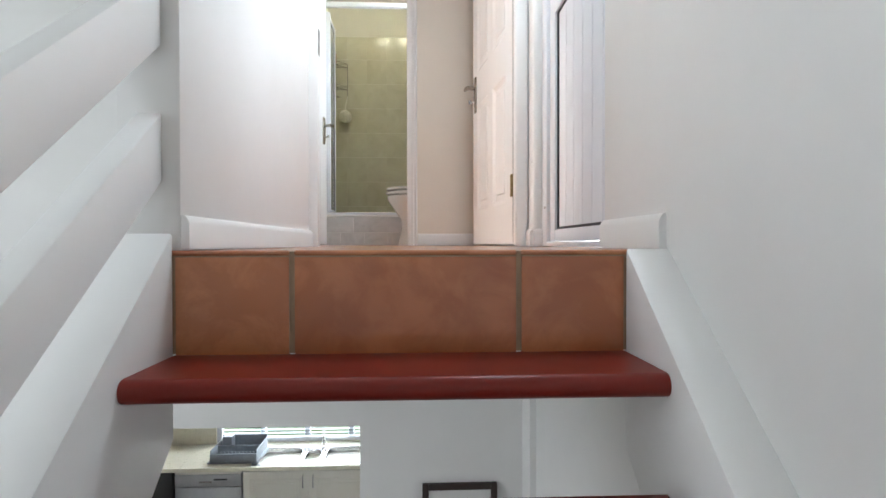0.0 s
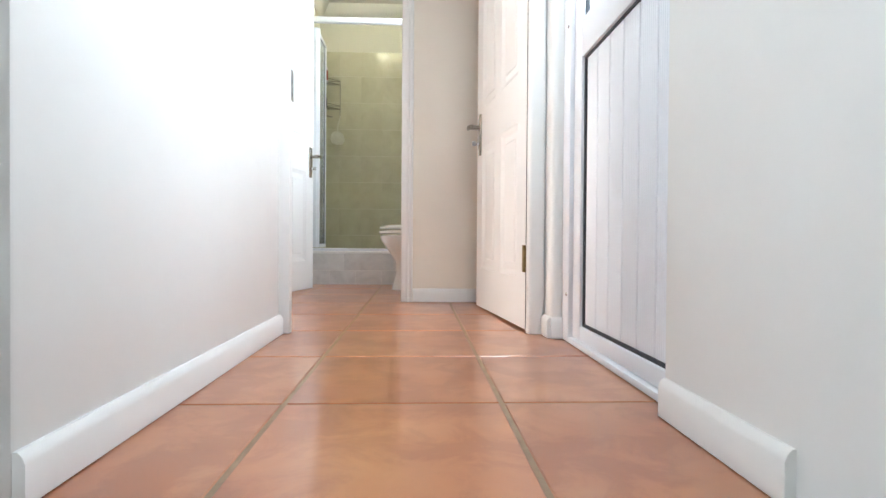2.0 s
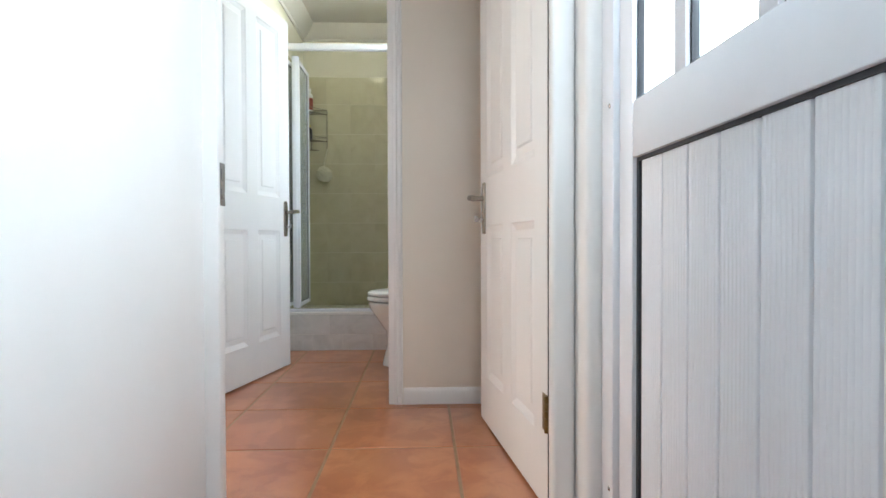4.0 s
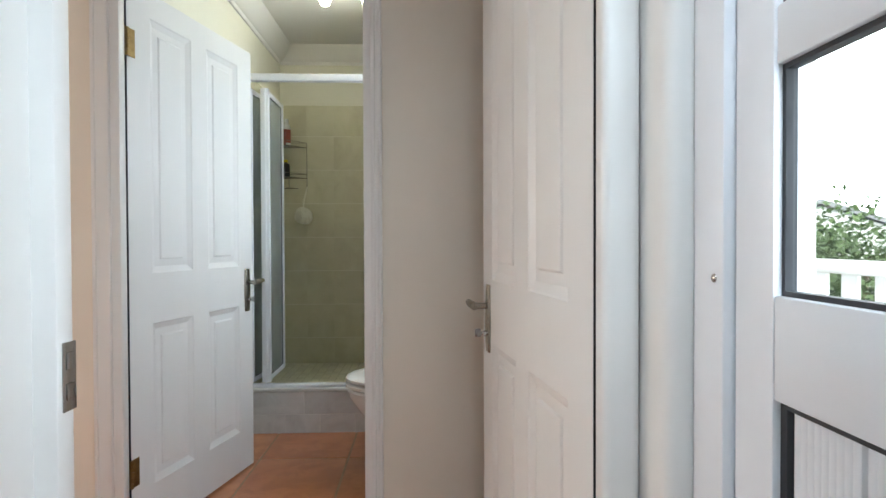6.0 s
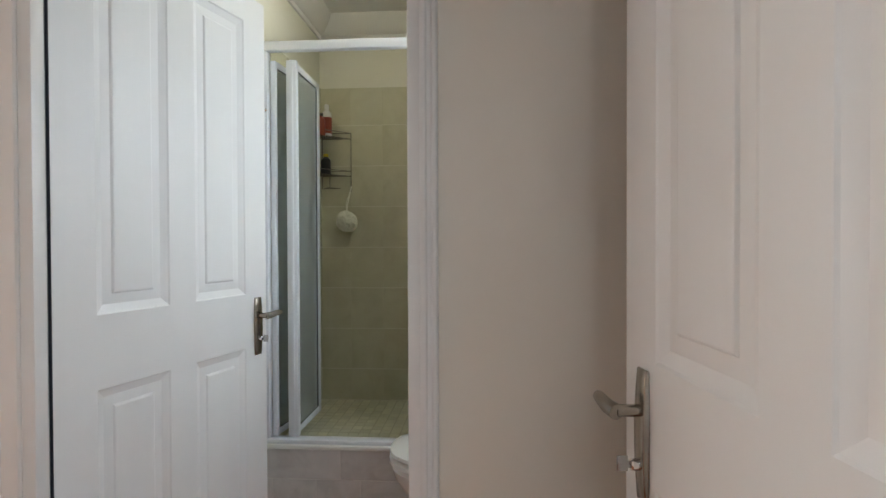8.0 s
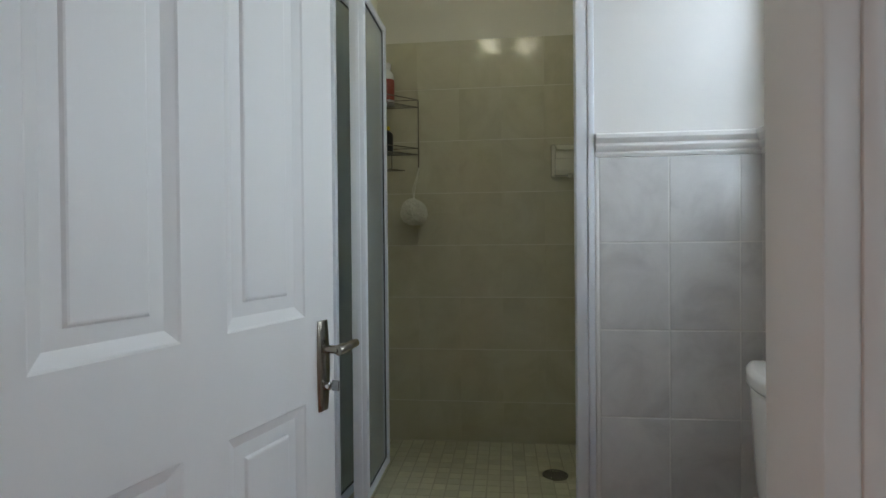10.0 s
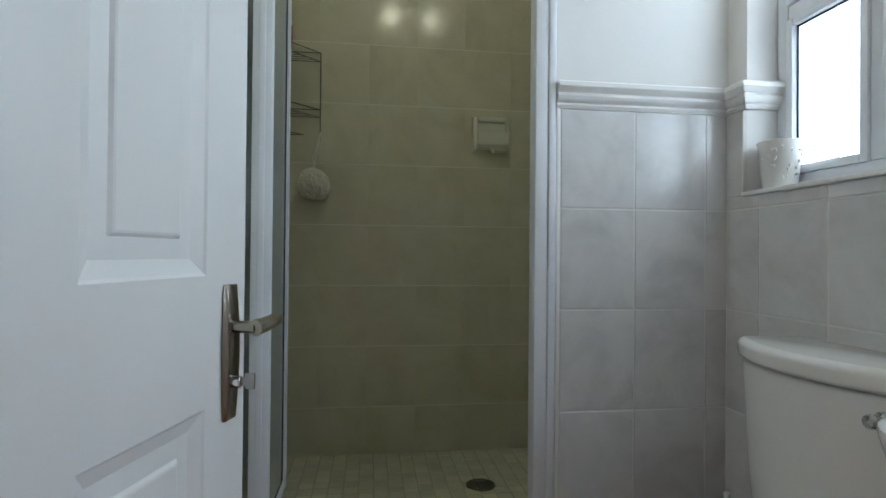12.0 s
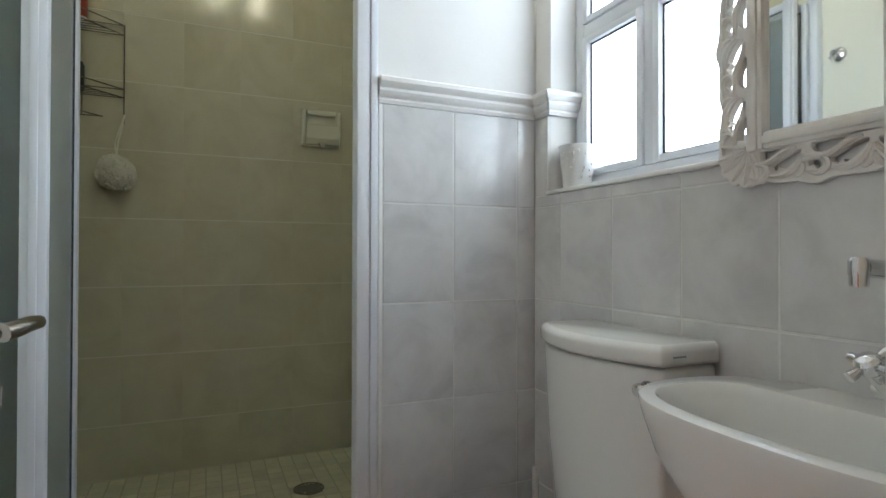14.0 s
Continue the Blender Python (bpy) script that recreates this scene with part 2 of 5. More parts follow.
# ---- mesh helpers ----
def box(bm, x0, x1, y0, y1, z0, z1, bevel=0.0, seg=2):
    """Adds a box, with rounded edges, to bm."""
    made = bmesh.ops.create_cube(bm, size=1.0, matrix=Matrix.Translation(((x0 + x1) / 2, (y0 + y1) / 2, (z0 + z1) / 2)) @ Matrix.Diagonal((abs(x1 - x0), abs(y1 - y0), abs(z1 - z0), 1)))
    if bevel:
        edges = {e for v in made["verts"] for e in v.link_edges}
        bmesh.ops.bevel(bm, geom=list(edges), offset=bevel, segments=seg, profile=0.5, affect="EDGES")
    return bm


def boxes(*specs, bevel=0.0):
    bm = bmesh.new()
    for s in specs:
        box(bm, *s, bevel=bevel)
    return bm


def prism(outline, z0, z1, axis="z"):
    """An outline in two axes, drawn out along the third."""
    bm = bmesh.new()
    order = {"z": lambda a, b, c: (a, b, c), "x": lambda a, b, c: (c, a, b), "y": lambda a, b, c: (a, c, b)}[axis]
    low = [bm.verts.new(order(a, b, z0)) for a, b in outline]
    high = [bm.verts.new(order(a, b, z1)) for a, b in outline]
    n = len(outline)
    bm.faces.new(low)
    bm.faces.new(high)
    for i in range(n):
        bm.faces.new((low[i], low[(i + 1) % n], high[(i + 1) % n], high[i]))
    bmesh.ops.recalc_face_normals(bm, faces=bm.faces)
    return bm


def bevelled(bm, offset, seg=2, angle=30):
    edges = [e for e in bm.edges if len(e.link_faces) == 2 and e.calc_face_angle(0) > radians(angle)]
    bmesh.ops.bevel(bm, geom=edges, offset=offset, segments=seg, profile=0.5, affect="EDGES")
    return bm


def tube(bm, points, radius, sides=8, closed=False):
    pts = [Vector(p) for p in points]
    n = len(pts)
    rings = []
    for i, p in enumerate(pts):
        a = pts[(i - 1) % n] if closed or i else p
        b = pts[(i + 1) % n] if closed or i < n - 1 else p
        way = (b - a).normalized()
        side = way.cross(Vector((0.13, 0.21, 0.97))).normalized()
        up = side.cross(way)
        r = radius(i / max(1, n - 1)) if callable(radius) else radius
        rings.append([bm.verts.new(p + r * (math.cos(t) * side + math.sin(t) * up)) for t in (2 * math.pi * k / sides for k in range(sides))])
    for i in range(n if closed else n - 1):
        a, b = rings[i], rings[(i + 1) % n]
        for k in range(sides):
            bm.faces.new((a[k], a[(k + 1) % sides], b[(k + 1) % sides], b[k]))
    if not closed:
        bm.faces.new(rings[0])
        bm.faces.new(rings[-1])
    bmesh.ops.recalc_face_normals(bm, faces=bm.faces)
    return bm


def loft(rings, cap_first=True, cap_last=True):
    """A skin over rings of equally many places."""
    bm = bmesh.new()
    vs = [[bm.verts.new(p) for p in r] for r in rings]
    n = len(rings[0])
    for a, b in zip(vs, vs[1:]):
        for k in range(n):
            bm.faces.new((a[k], a[(k + 1) % n], b[(k + 1) % n], b[k]))
    if cap_first:
        bm.faces.new(vs[0])
    if cap_last:
        bm.faces.new(vs[-1])
    bmesh.ops.recalc_face_normals(bm, faces=bm.faces)
    return bm


def oval(cx, cy, z, a, b, power=2.0, n=40, flat_x=None):
    """A rounded ring; flat_x cuts it off flat at that x."""
    out = []
    for k in range(n):
        t = 2 * math.pi * k / n
        c, s = math.cos(t), math.sin(t)
        x = cx + a * math.copysign(abs(c) ** (2 / power), c)
        y = cy + b * math.copysign(abs(s) ** (2 / power), s)
        out.append((min(x, flat_x) if flat_x is not None else x, y, z))
    return out


def lathe(profile, n=32):
    """Turns (radius, z) round the z axis."""
    return loft([[(r * math.cos(2 * math.pi * k / n), r * math.sin(2 * math.pi * k / n), z) for k in range(n)] for r, z in profile])


def mesh_of(name, bm, mat, smooth=True):
    data = bpy.data.meshes.new(name)
    bm.to_mesh(data)
    bm.free()
    data.materials.append(mat)
    if smooth:
        data.shade_smooth()
        data.set_sharp_from_angle(angle=radians(35))
    return data


def part(name, bm, mat, parent=None, label="", smooth=True):
    ob = new(name, mesh_of(name, bm, mat, smooth))
    ob.parent = parent
    if label:
        tagged(ob, label)
    return ob


def setting(name, bm, mat, label, category="wall"):
    return tagged(part(name, bm, mat), label, category, kind="structure")


def thing(name, m, label, category, group=""):
    ob = new(name)
    ob.matrix_world = m
    ob.empty_display_size = 0.05
    return tagged(ob, label, category, group)


def pieces(name, parent, places, mat, bevel=0.002):
    """Flat rectangular pieces that share mesh data by size. places: (centre, size along x, y, z)."""
    known = {}
    for at, size in places:
        key = tuple(round(s, 4) for s in size)
        if key not in known:
            known[key] = mesh_of(name, box(bmesh.new(), -key[0] / 2, key[0] / 2, -key[1] / 2, key[1] / 2, -key[2] / 2, key[2] / 2, bevel=bevel, seg=1), mat, False)
        ob = new(name, known[key])
        ob.parent = parent
        ob.location = at


# ---- structure ----
H = 2.52          # ceiling height above the landing
LOW = -2.89       # lower floor

setting("floor", boxes((-0.60, 0.60, 1.0925, 2.479, -0.20, -0.0022), (-1.25, 0.60, 2.479, 5.75, -0.20, -0.0022), (-4.5, -1.25, 2.479, 7.1, -0.20, -0.0022)), GROUT,
        "grey-brown grouted floor slab under terracotta tiles", "floor")
setting("ground_floor", boxes((-4.5, 0.70, -3.1, 5.8, LOW - 0.15, LOW)), SLAB, "plain grey floor of the lower storey", "floor")
setting("wall_east", boxes(
    (0.478, 0.70, -3.0, 1.385, LOW, H), (0.452, 0.478, -3.0, 1.46, LOW, H), (0.478, 0.70, 1.385, 2.305, 2.10, H), (0.452, 0.478, 1.46, 2.305, 2.10, H), (0.452, 0.70, 1.46, 2.305, LOW, -0.20),
    (0.478, 0.669, 2.305, 2.435, LOW, -0.20), (0.45, 0.70, 2.435, 3.465, LOW, H), (0.403, 0.70, 3.465, 4.03, LOW, H),
    (0.403, 0.70, 4.03, 4.645, LOW, 1.170), (0.403, 0.70, 4.03, 4.645, 2.05, H), (0.403, 0.70, 4.645, 5.80, LOW, H)),
    WALL, "white painted plaster outer wall beside stairs and hall")
def rounded_plan(x0, x1, y0, y1, r, n=6):
    """A rectangle in plan whose two corners at y0 are rounded."""
    out = [(x1, y1), (x0, y1)]
    for cx, cy, a in ((x0 + r, y0 + r, 180), (x1 - r, y0 + r, 270)):
        out += [(cx + r * math.cos(radians(a + 90 * k / n)), cy + r * math.sin(radians(a + 90 * k / n))) for k in range(n + 1)]
    return out


setting("wall_pier", prism(rounded_plan(0.437, 0.669, 2.305, 2.435, 0.022), -0.20, H), WALL, "white plastered pier with rounded corners between two doors")
setting("wall_hall", bevelled(prism([(-0.516, 1.120), (-0.516, 2.418), (-0.64, 2.418), (-0.64, 1.120)], -0.20, H), 0.006), WALL, "smooth white painted wall beside the landing")
setting("wall_partition", boxes((-4.4, -0.560, 2.422, 2.50, -0.2, H), (-0.560, 0.437, 2.437, 2.56, 2.10, H)), WALL, "white painted wall around the passage doorway")
setting("wall_bathroom_front", boxes((-0.075, 0.403, 3.465, 3.545, -0.01, H), (0.403, 0.451, 3.463, 3.466, -0.01, H), (-1.168, -1.00, 3.465, 3.545, -0.01, H), (-1.00, -0.075, 3.465, 3.545, 2.09, H)), WALL_LOBBY,
        "warm white painted wall with the bathroom doorway")
setting("wall_lobby", boxes((-1.26, -1.16, 2.56, 2.66, -0.01, H), (-1.26, -1.16, 2.66, 3.465, 2.09, H)), WALL_LOBBY, "warm white painted wall with the bedroom opening")
setting("wall_bathroom_west", boxes((-1.07, -0.955, 3.545, 5.75, -0.01, H)), WALL_BATH, "cream painted wall between bathroom and bedroom")
setting("wall_bathroom_north", boxes((-0.955, 0.403, 5.632, 5.75, -0.01, H)), WALL_BATH, "cream painted wall behind the shower")
setting("wall_shower_stub", boxes((-0.082, 0.403, 4.720, 4.83, -0.01, H)), WALL, "short white wall beside the shower opening")
setting("wall_bedroom_north", boxes((-4.4, -1.07, 7.0, 7.12, -0.2, H), (-1.19, -1.07, 5.75, 7.0, -0.2, H)), WALL, "pale bedroom wall behind the bed")
setting("wall_west", boxes((-4.55, -4.40, -3.0, -1.9, LOW, H), (-4.55, -4.40, 1.1, 3.75, LOW, H), (-4.55, -4.40, 5.25, 7.0, LOW, H),
                           (-4.55, -4.40, -1.9, 1.1, LOW, -0.7), (-4.55, -4.40, -1.9, 1.1, 1.9, H), (-4.55, -4.40, 3.75, 5.25, LOW, 0.9), (-4.55, -4.40, 3.75, 5.25, 2.1, H)),
        WALL, "white outer wall with openings for the added windows")
setting("wall_south", boxes((-4.55, 0.70, -3.12, -3.0, LOW, H)), WALL, "plain white wall behind the stairs")
setting("wall_kitchen", boxes((-4.4, -2.45, 2.62, 2.74, LOW, -0.2), (-0.325, 0.452, 2.62, 2.74, LOW, -0.2), (-2.45, -0.325, 2.62, 2.74, -0.85, -0.2)), WALL,
        "white wall with a wide opening to the kitchen")
setting("wall_kitchen_north", boxes((-4.4, -2.07, 5.58, 5.70, LOW, -0.2), (-2.07, -0.25, 5.58, 5.70, LOW, -1.984), (-2.07, -0.25, 5.58, 5.70, -0.80, -0.2), (-0.25, 0.403, 5.58, 5.70, LOW, -0.2)),
        COUNTER, "cream kitchen wall around the window")
setting("ceiling", boxes((-4.55, 0.70, -3.12, 7.12, H, H + 0.12)), CEILING, "flat white painted ceiling", "ceiling")


def cornice():
    prof = [(0, 0), (0.012, 0), (0.018, 0.018), (0.040, 0.028), (0.070, 0.060), (0.095, 0.095), (0.105, 0.12), (0, 0.12)]
    z = H - 0.12
    bm = bmesh.new()
    runs = [((-0.955, 3.545), (-0.955, 5.632), (1, 0)), ((-0.955, 5.632), (0.403, 5.632), (0, -1)), ((0.403, 5.632), (0.403, 3.545), (-1, 0)), ((0.403, 3.545), (-0.955, 3.545), (0, 1))]
    for a, b, side in runs:
        ends = []
        for p in (a, b):
            ends.append([bm.verts.new((p[0] + side[0] * d, p[1] + side[1] * d, z + h)) for d, h in prof])
        for k in range(len(prof)):
            j = (k + 1) % len(prof)
            bm.faces.new((ends[0][k], ends[0][j], ends[1][j], ends[1][k]))
    bmesh.ops.recalc_face_normals(bm, faces=bm.faces)
    setting("trim_cornice", bm, CEILING, "curved white cornice under the bathroom ceiling", "cornice")


cornice()


def skirting(name, a, b, side, height=0.095, depth=0.018, ends=True):
    """A baseboard along a wall from a to b; side points into the room."""
    a, b, s = Vector((*a, 0)), Vector((*b, 0)), Vector((*side, 0))
    prof = [(0.0, 0.002), (depth, 0.002), (depth, height - 0.016), (depth - 0.004, height - 0.006), (depth - 0.010, height), (0.0, height)]
    bm = loft([[p + s * d + Vector((0, 0, z)) for d, z in prof] for p in (a, b)])
    setting(name, bm, TRIM, "white painted skirting board along the floor", "baseboard")


skirting("baseboard_1", (-0.516, 1.121), (-0.516, 2.418), (1, 0.0), 0.070, 0.016)
skirting("baseboard_2", (0.452, 1.458), (0.452, 1.095), (-1, 0), 0.074, 0.015)
skirting("baseboard_3", (0.477, 2.305), (0.435, 2.305), (0, -1), 0.074, 0.015)
skirting("baseboard_4", (0.437, 2.303), (0.437, 2.392), (-1, 0), 0.074, 0.015)
skirting("baseboard_5", (0.45, 3.463), (-0.05, 3.463), (0, -1), 0.075, 0.014)
skirting("baseboard_6", (-1.045, 3.465), (-1.16, 3.465), (0, -1), 0.075, 0.014)


def door_frames():
    """Moulded wooden frames of the passage door and of the bathroom door."""
    # The box from x 0.4185 is added behind the leaf to block light.
    root = tagged(part("door_frame_1", boxes((-0.560, -0.478, 2.402, 2.443, 0.001, 2.055), (0.4185, 0.4365, 2.4305, 2.50, 0.001, 2.055), (-0.560, 0.4365, 2.394, 2.430, 2.057, 2.098), bevel=0.004), TRIM),
                  "white painted wooden frame of the passage doorway", "door frame", kind="structure")
    part("jamb", prism(rounded_plan(0.374, 0.4365, 2.394, 2.430, 0.014), 0.001, 2.055), TRIM, root)
    part("strike_plate", boxes((-0.4775, -0.4755, 2.412, 2.445, 0.832, 0.942), (-0.4770, -0.4735, 2.420, 2.437, 0.850, 0.876), (-0.4770, -0.4735, 2.420, 2.437, 0.898, 0.926), bevel=0.0008), STEEL, root, "worn metal strike plate")
    root = tagged(part("door_frame_2", boxes((-1.000, -0.944, 3.455, 3.494, 0.001, 2.045), (-1.000, -0.985, 3.494, 3.552, 0.001, 2.045), (-0.116, -0.077, 3.455, 3.549, 0.001, 2.045), (-1.000, -0.077, 3.455, 3.494, 2.047, 2.088), bevel=0.004), TRIM),
                  "white painted wooden frame of the bathroom doorway", "door frame", kind="structure")
    for x0, x1 in ((-1.040, -0.975), (-0.090, -0.052)):
        prof = [(x0, 3.464), (x0, 3.452), (x0 + 0.006, 3.448), (x0 + 0.012, 3.448), (x0 + 0.016, 3.453), (x1 - 0.014, 3.453), (x1 - 0.010, 3.446), (x1 - 0.004, 3.446), (x1, 3.451), (x1, 3.464)]
        part("architrave", prism(prof, 0.001, 2.10), TRIM, root)


door_frames()


def grid_leaf(width, height, thick, xs, zs, sunk):
    """A moulded leaf with sunk and raised panels on both faces; x from the hinge, y across, z up."""
    bm = bmesh.new()
    xs, zs = [0, *xs, width], [0, *zs, height]
    panels = []
    for side in (-1, 1):
        v = [[bm.verts.new((x, side * thick / 2, z)) for z in zs] for x in xs]
        for i in range(len(xs) - 1):
            for k in range(len(zs) - 1):
                f = bm.faces.new((v[i][k], v[i + 1][k], v[i + 1][k + 1], v[i][k + 1]) if side < 0 else (v[i][k], v[i][k + 1], v[i + 1][k + 1], v[i + 1][k]))
                if (i, k) in sunk:
                    panels.append(f)
    bm.verts.ensure_lookup_table()
    boundary = [e for e in bm.edges if e.is_boundary]
    bmesh.ops.bridge_loops(bm, edges=boundary)
    bmesh.ops.recalc_face_normals(bm, faces=bm.faces)
    for size, depth in ((0.004, -0.003), (0.020, -0.008), (0.026, 0.001), (0.004, 0.004), (0.003, 0.001)):
        bmesh.ops.inset_individual(bm, faces=panels, thickness=size, depth=depth, use_even_offset=True)
    return bm


def handle_set(parent, x, z, side, towards, key=True):
    """Lever handle on a long plate. side: which face; towards: the way the lever points along x."""
    s = side
    y0 = s * 0.0205
    n = 7
    # a slightly bowed plate
    rings = []
    for k in range(n + 1):
        zz = -0.102 + 0.204 * k / n
        w = 0.019 + 0.003 * math.sin(math.pi * k / n)
        d = 0.006 + 0.004 * math.sin(math.pi * k / n)
        rings.append([(x - w, y0, z + zz), (x - w * 0.8, y0 + s * d, z + zz), (x + w * 0.8, y0 + s * d, z + zz), (x + w, y0, z + zz)])
    plate = part("handle_plate", bevelled(loft(rings), 0.0015, 1), NICKEL, parent, "satin nickel handle plate")
    bm = tube(bmesh.new(), [(x, y0, z + 0.038), (x, y0 + s * 0.022, z + 0.038), (x, y0 + s * 0.044, z + 0.038)], 0.0095, 14)
    tube(bm, [(x - towards * 0.008, y0 + s * 0.046, z + 0.038), (x + towards * 0.016, y0 + s * 0.052, z + 0.041), (x + towards * 0.040, y0 + s * 0.053, z + 0.044), (x + towards * 0.064, y0 + s * 0.050, z + 0.043)],
         lambda t: 0.0125 - 0.003 * t, 12)
    part("lever", bm, NICKEL, plate, "satin nickel lever")
    bm = lathe([(0.0095, 0), (0.0095, 0.012), (0.007, 0.014)], 16)
    bmesh.ops.transform(bm, matrix=Matrix.Translation((x, y0 + s * 0.008, z - 0.045)) @ Matrix.Rotation(radians(-90 * s), 4, "X"), verts=bm.verts)
    part("lock_barrel", bm, CHROME, plate)
    if key:
        bm = box(bmesh.new(), x - 0.0015, x + 0.0015, y0 + s * 0.012, y0 + s * 0.036, z - 0.050, z - 0.040)
        box(bm, x - 0.0014, x + 0.0014, y0 + s * 0.026, y0 + s * 0.043, z - 0.055, z - 0.031, bevel=0.001)
        part("key", bm, STEEL, plate, "small steel key in the lock")


def hinge(parent, z, side):
    bm = box(bmesh.new(), -0.003, 0.036, side * 0.0200, side * 0.0220, z - 0.05, z + 0.05)
    box(bm, -0.030, -0.004, side * 0.0200, side * 0.0220, z - 0.05, z + 0.05)
    for k in range(5):
        tube(bm, [(-0.002, side * 0.024, z - 0.05 + 0.02 * k + 0.0006), (-0.002, side * 0.024, z - 0.05 + 0.02 * k + 0.0194)], 0.006, 10)
    part("hinge", bm, BRASS, parent, "tarnished brass butt hinge")


def panel_door(name, at, angle, label, faces, width=0.787):
    root = thing(name, pose(*at, 0, 0, angle), label, "door")
    leaf = part("leaf", grid_leaf(width, 2.012, 0.040, [0.112, width / 2 - 0.05, width / 2 + 0.05, width - 0.112], [0.19, 0.788, 0.975, 1.918], {(1, 1), (3, 1), (1, 3), (3, 3)}), DOOR, root, "", False)
    # Black strips put into the hinge gap in place of its shade.
    part("gap_shade_strip", boxes((-0.0025, -0.0005, -0.0195, -0.0110, 0.004, 2.006), (-0.0025, -0.0005, 0.0110, 0.0195, 0.004, 2.006)), GASKET, root, "dark strip standing in for shade in the hinge gap")
    for side in faces:
        handle_set(root, 0.737, 0.858, side, 1)
    return root


door = panel_door("bathroom_door", (-0.963, 3.510, 0.010), 90 - 14.27, "white four-panel bathroom door standing open with key", (-1, 1))
for z in (0.268, 1.795):
    hinge(door, z, -1)
door = panel_door("passage_door", (0.394, 2.448, 0.010), 90 + 6.7, "white four-panel passage door folded open against wall", (1, -1), 0.811)
for z in (0.262, 1.80):
    hinge(door, z, 1)


# ---- entry door ----
def entry_door():
    frame_root = tagged(part("door_frame_3", boxes((0.4785, 0.54, 1.387, 1.40, 0.002, 2.098), (0.474, 0.54, 2.226, 2.303, 0.002, 2.098), (0.4785, 0.54, 1.40, 2.226, 2.05, 2.098), (0.474, 0.55, 1.462, 2.226, 0.002, 0.020), bevel=0.003), ALU),
                        "white aluminium frame of the outer door", "door frame", kind="structure")
    for z in (0.16, 1.05, 1.95):
        bm = lathe([(0.0, 0.003), (0.003, 0.003), (0.0055, 0.0015), (0.006, 0)], 14)
        bmesh.ops.transform(bm, matrix=Matrix.Translation((0.4738, 2.246, z)) @ Matrix.Rotation(radians(-90), 4, "Y"), verts=bm.verts)
        part("screw", bm, STEEL, frame_root)
    root = thing("entry_door", pose(0.488, 2.222, 0.022), "white aluminium outer door with glazed top and ribbed panel", "door")
    # local: y runs back along the leaf, x outwards
    W = 0.82
    S = 0.076
    col = [(-0.266, -0.076), (-0.511, -0.309), (-0.744, -0.554)]
    rows = [(1.014, 1.278), (1.345, 1.609), (1.676, 1.985)]
    z0, z1 = 0.045, 0.894
    part("stile", boxes((0, 0.042, -S, 0, 0, 2.024), bevel=0.003), ALU, root)
    part("stile", boxes((0, 0.042, -W, -W + S, 0, 2.024), bevel=0.003), ALU, root)
    part("rail", boxes((0.001, 0.041, -W + S, -S, 0, z0), bevel=0.003), ALU, root)
    part("rail", boxes((0.001, 0.041, -W + S, -S, z1, 1.014), bevel=0.003), ALU, root)
    part("rail", boxes((0.001, 0.041, -W + S, -S, 1.985, 2.024), bevel=0.003), ALU, root)
    for a, b in ((1.278, 1.345), (1.609, 1.676)):
        part("glazing_bar", boxes((0.003, 0.039, -W + S, -S, a, b), bevel=0.003), ALU, root)
    for y in (-0.2875, -0.5325):
        part("glazing_bar", boxes((0.002, 0.040, y - 0.0215, y + 0.0215, 1.0145, 1.9845), bevel=0.003), ALU, root)
    # black gasket round the lower panel, then ribbed boards
    part("gasket", boxes((0.010, 0.030, -S - 0.011, -S + 0.0005, z0, z1), (0.010, 0.030, -W + S - 0.0005, -W + S + 0.011, z0, z1), (0.010, 0.030, -W + S + 0.011, -S - 0.011, z1 - 0.008, z1), (0.010, 0.030, -W + S + 0.011, -S - 0.011, z0, z0 + 0.010)), GASKET, root, "black rubber gasket")
    y = -S - 0.012
    board = 0.1022
    k = 0
    while y > -W + S + 0.014:
        y1 = max(y - board, -W + S + 0.012)
        bm = bmesh.new()
        ribs = max(1, round((y - y1) / 0.0115))
        prof = [(y, 0.032), (y, 0.020), (y - 0.003, 0.016)]
        for r in range(ribs):
            a, b = y - 0.004 - (y - y1 - 0.008) * r / ribs, y - 0.004 - (y - y1 - 0.008) * (r + 1) / ribs
            prof += [(a - 0.001, 0.0145), ((a + b) / 2 - 0.002, 0.0138), (b + 0.0012, 0.0145), (b, 0.0152)]
        prof += [(y1 + 0.002, 0.020), (y1 + 0.002, 0.032)]
        part("panel_board", prism([(b, a) for a, b in prof], z0 + 0.009, z1 - 0.007), ALU, root)
        y = y1
        k += 1
    for a, b in col:
        for c, d in rows:
            g = part("pane", boxes((0.019, 0.024, a, b, c, d)), GLASS, root)
            g.visible_shadow = False
            t = 0.006
            part("pane_gasket", boxes((0.0105, 0.027, a - 0.001, a + t, c, d), (0.0105, 0.027, b - t, b + 0.001, c, d), (0.0105, 0.027, a + t, b - t, c - 0.001, c + t), (0.0105, 0.027, a + t, b - t, d - t, d + 0.001)), GASKET, g, "black glazing gasket")
            part("glazing_bead", boxes((0.0035, 0.0115, a - 0.016, a - 0.001, c - 0.016, d + 0.016), (0.0035, 0.0115, b + 0.001, b + 0.016, c - 0.016, d + 0.016), (0.0035, 0.0115, a - 0.001, b + 0.001, c - 0.016, c - 0.001), (0.0035, 0.0115, a - 0.001, b + 0.001, d + 0.001, d + 0.016), bevel=0.002), ALU, root)


entry_door()


# ---- staircase ----
RISE, GO = 0.20, 0.236


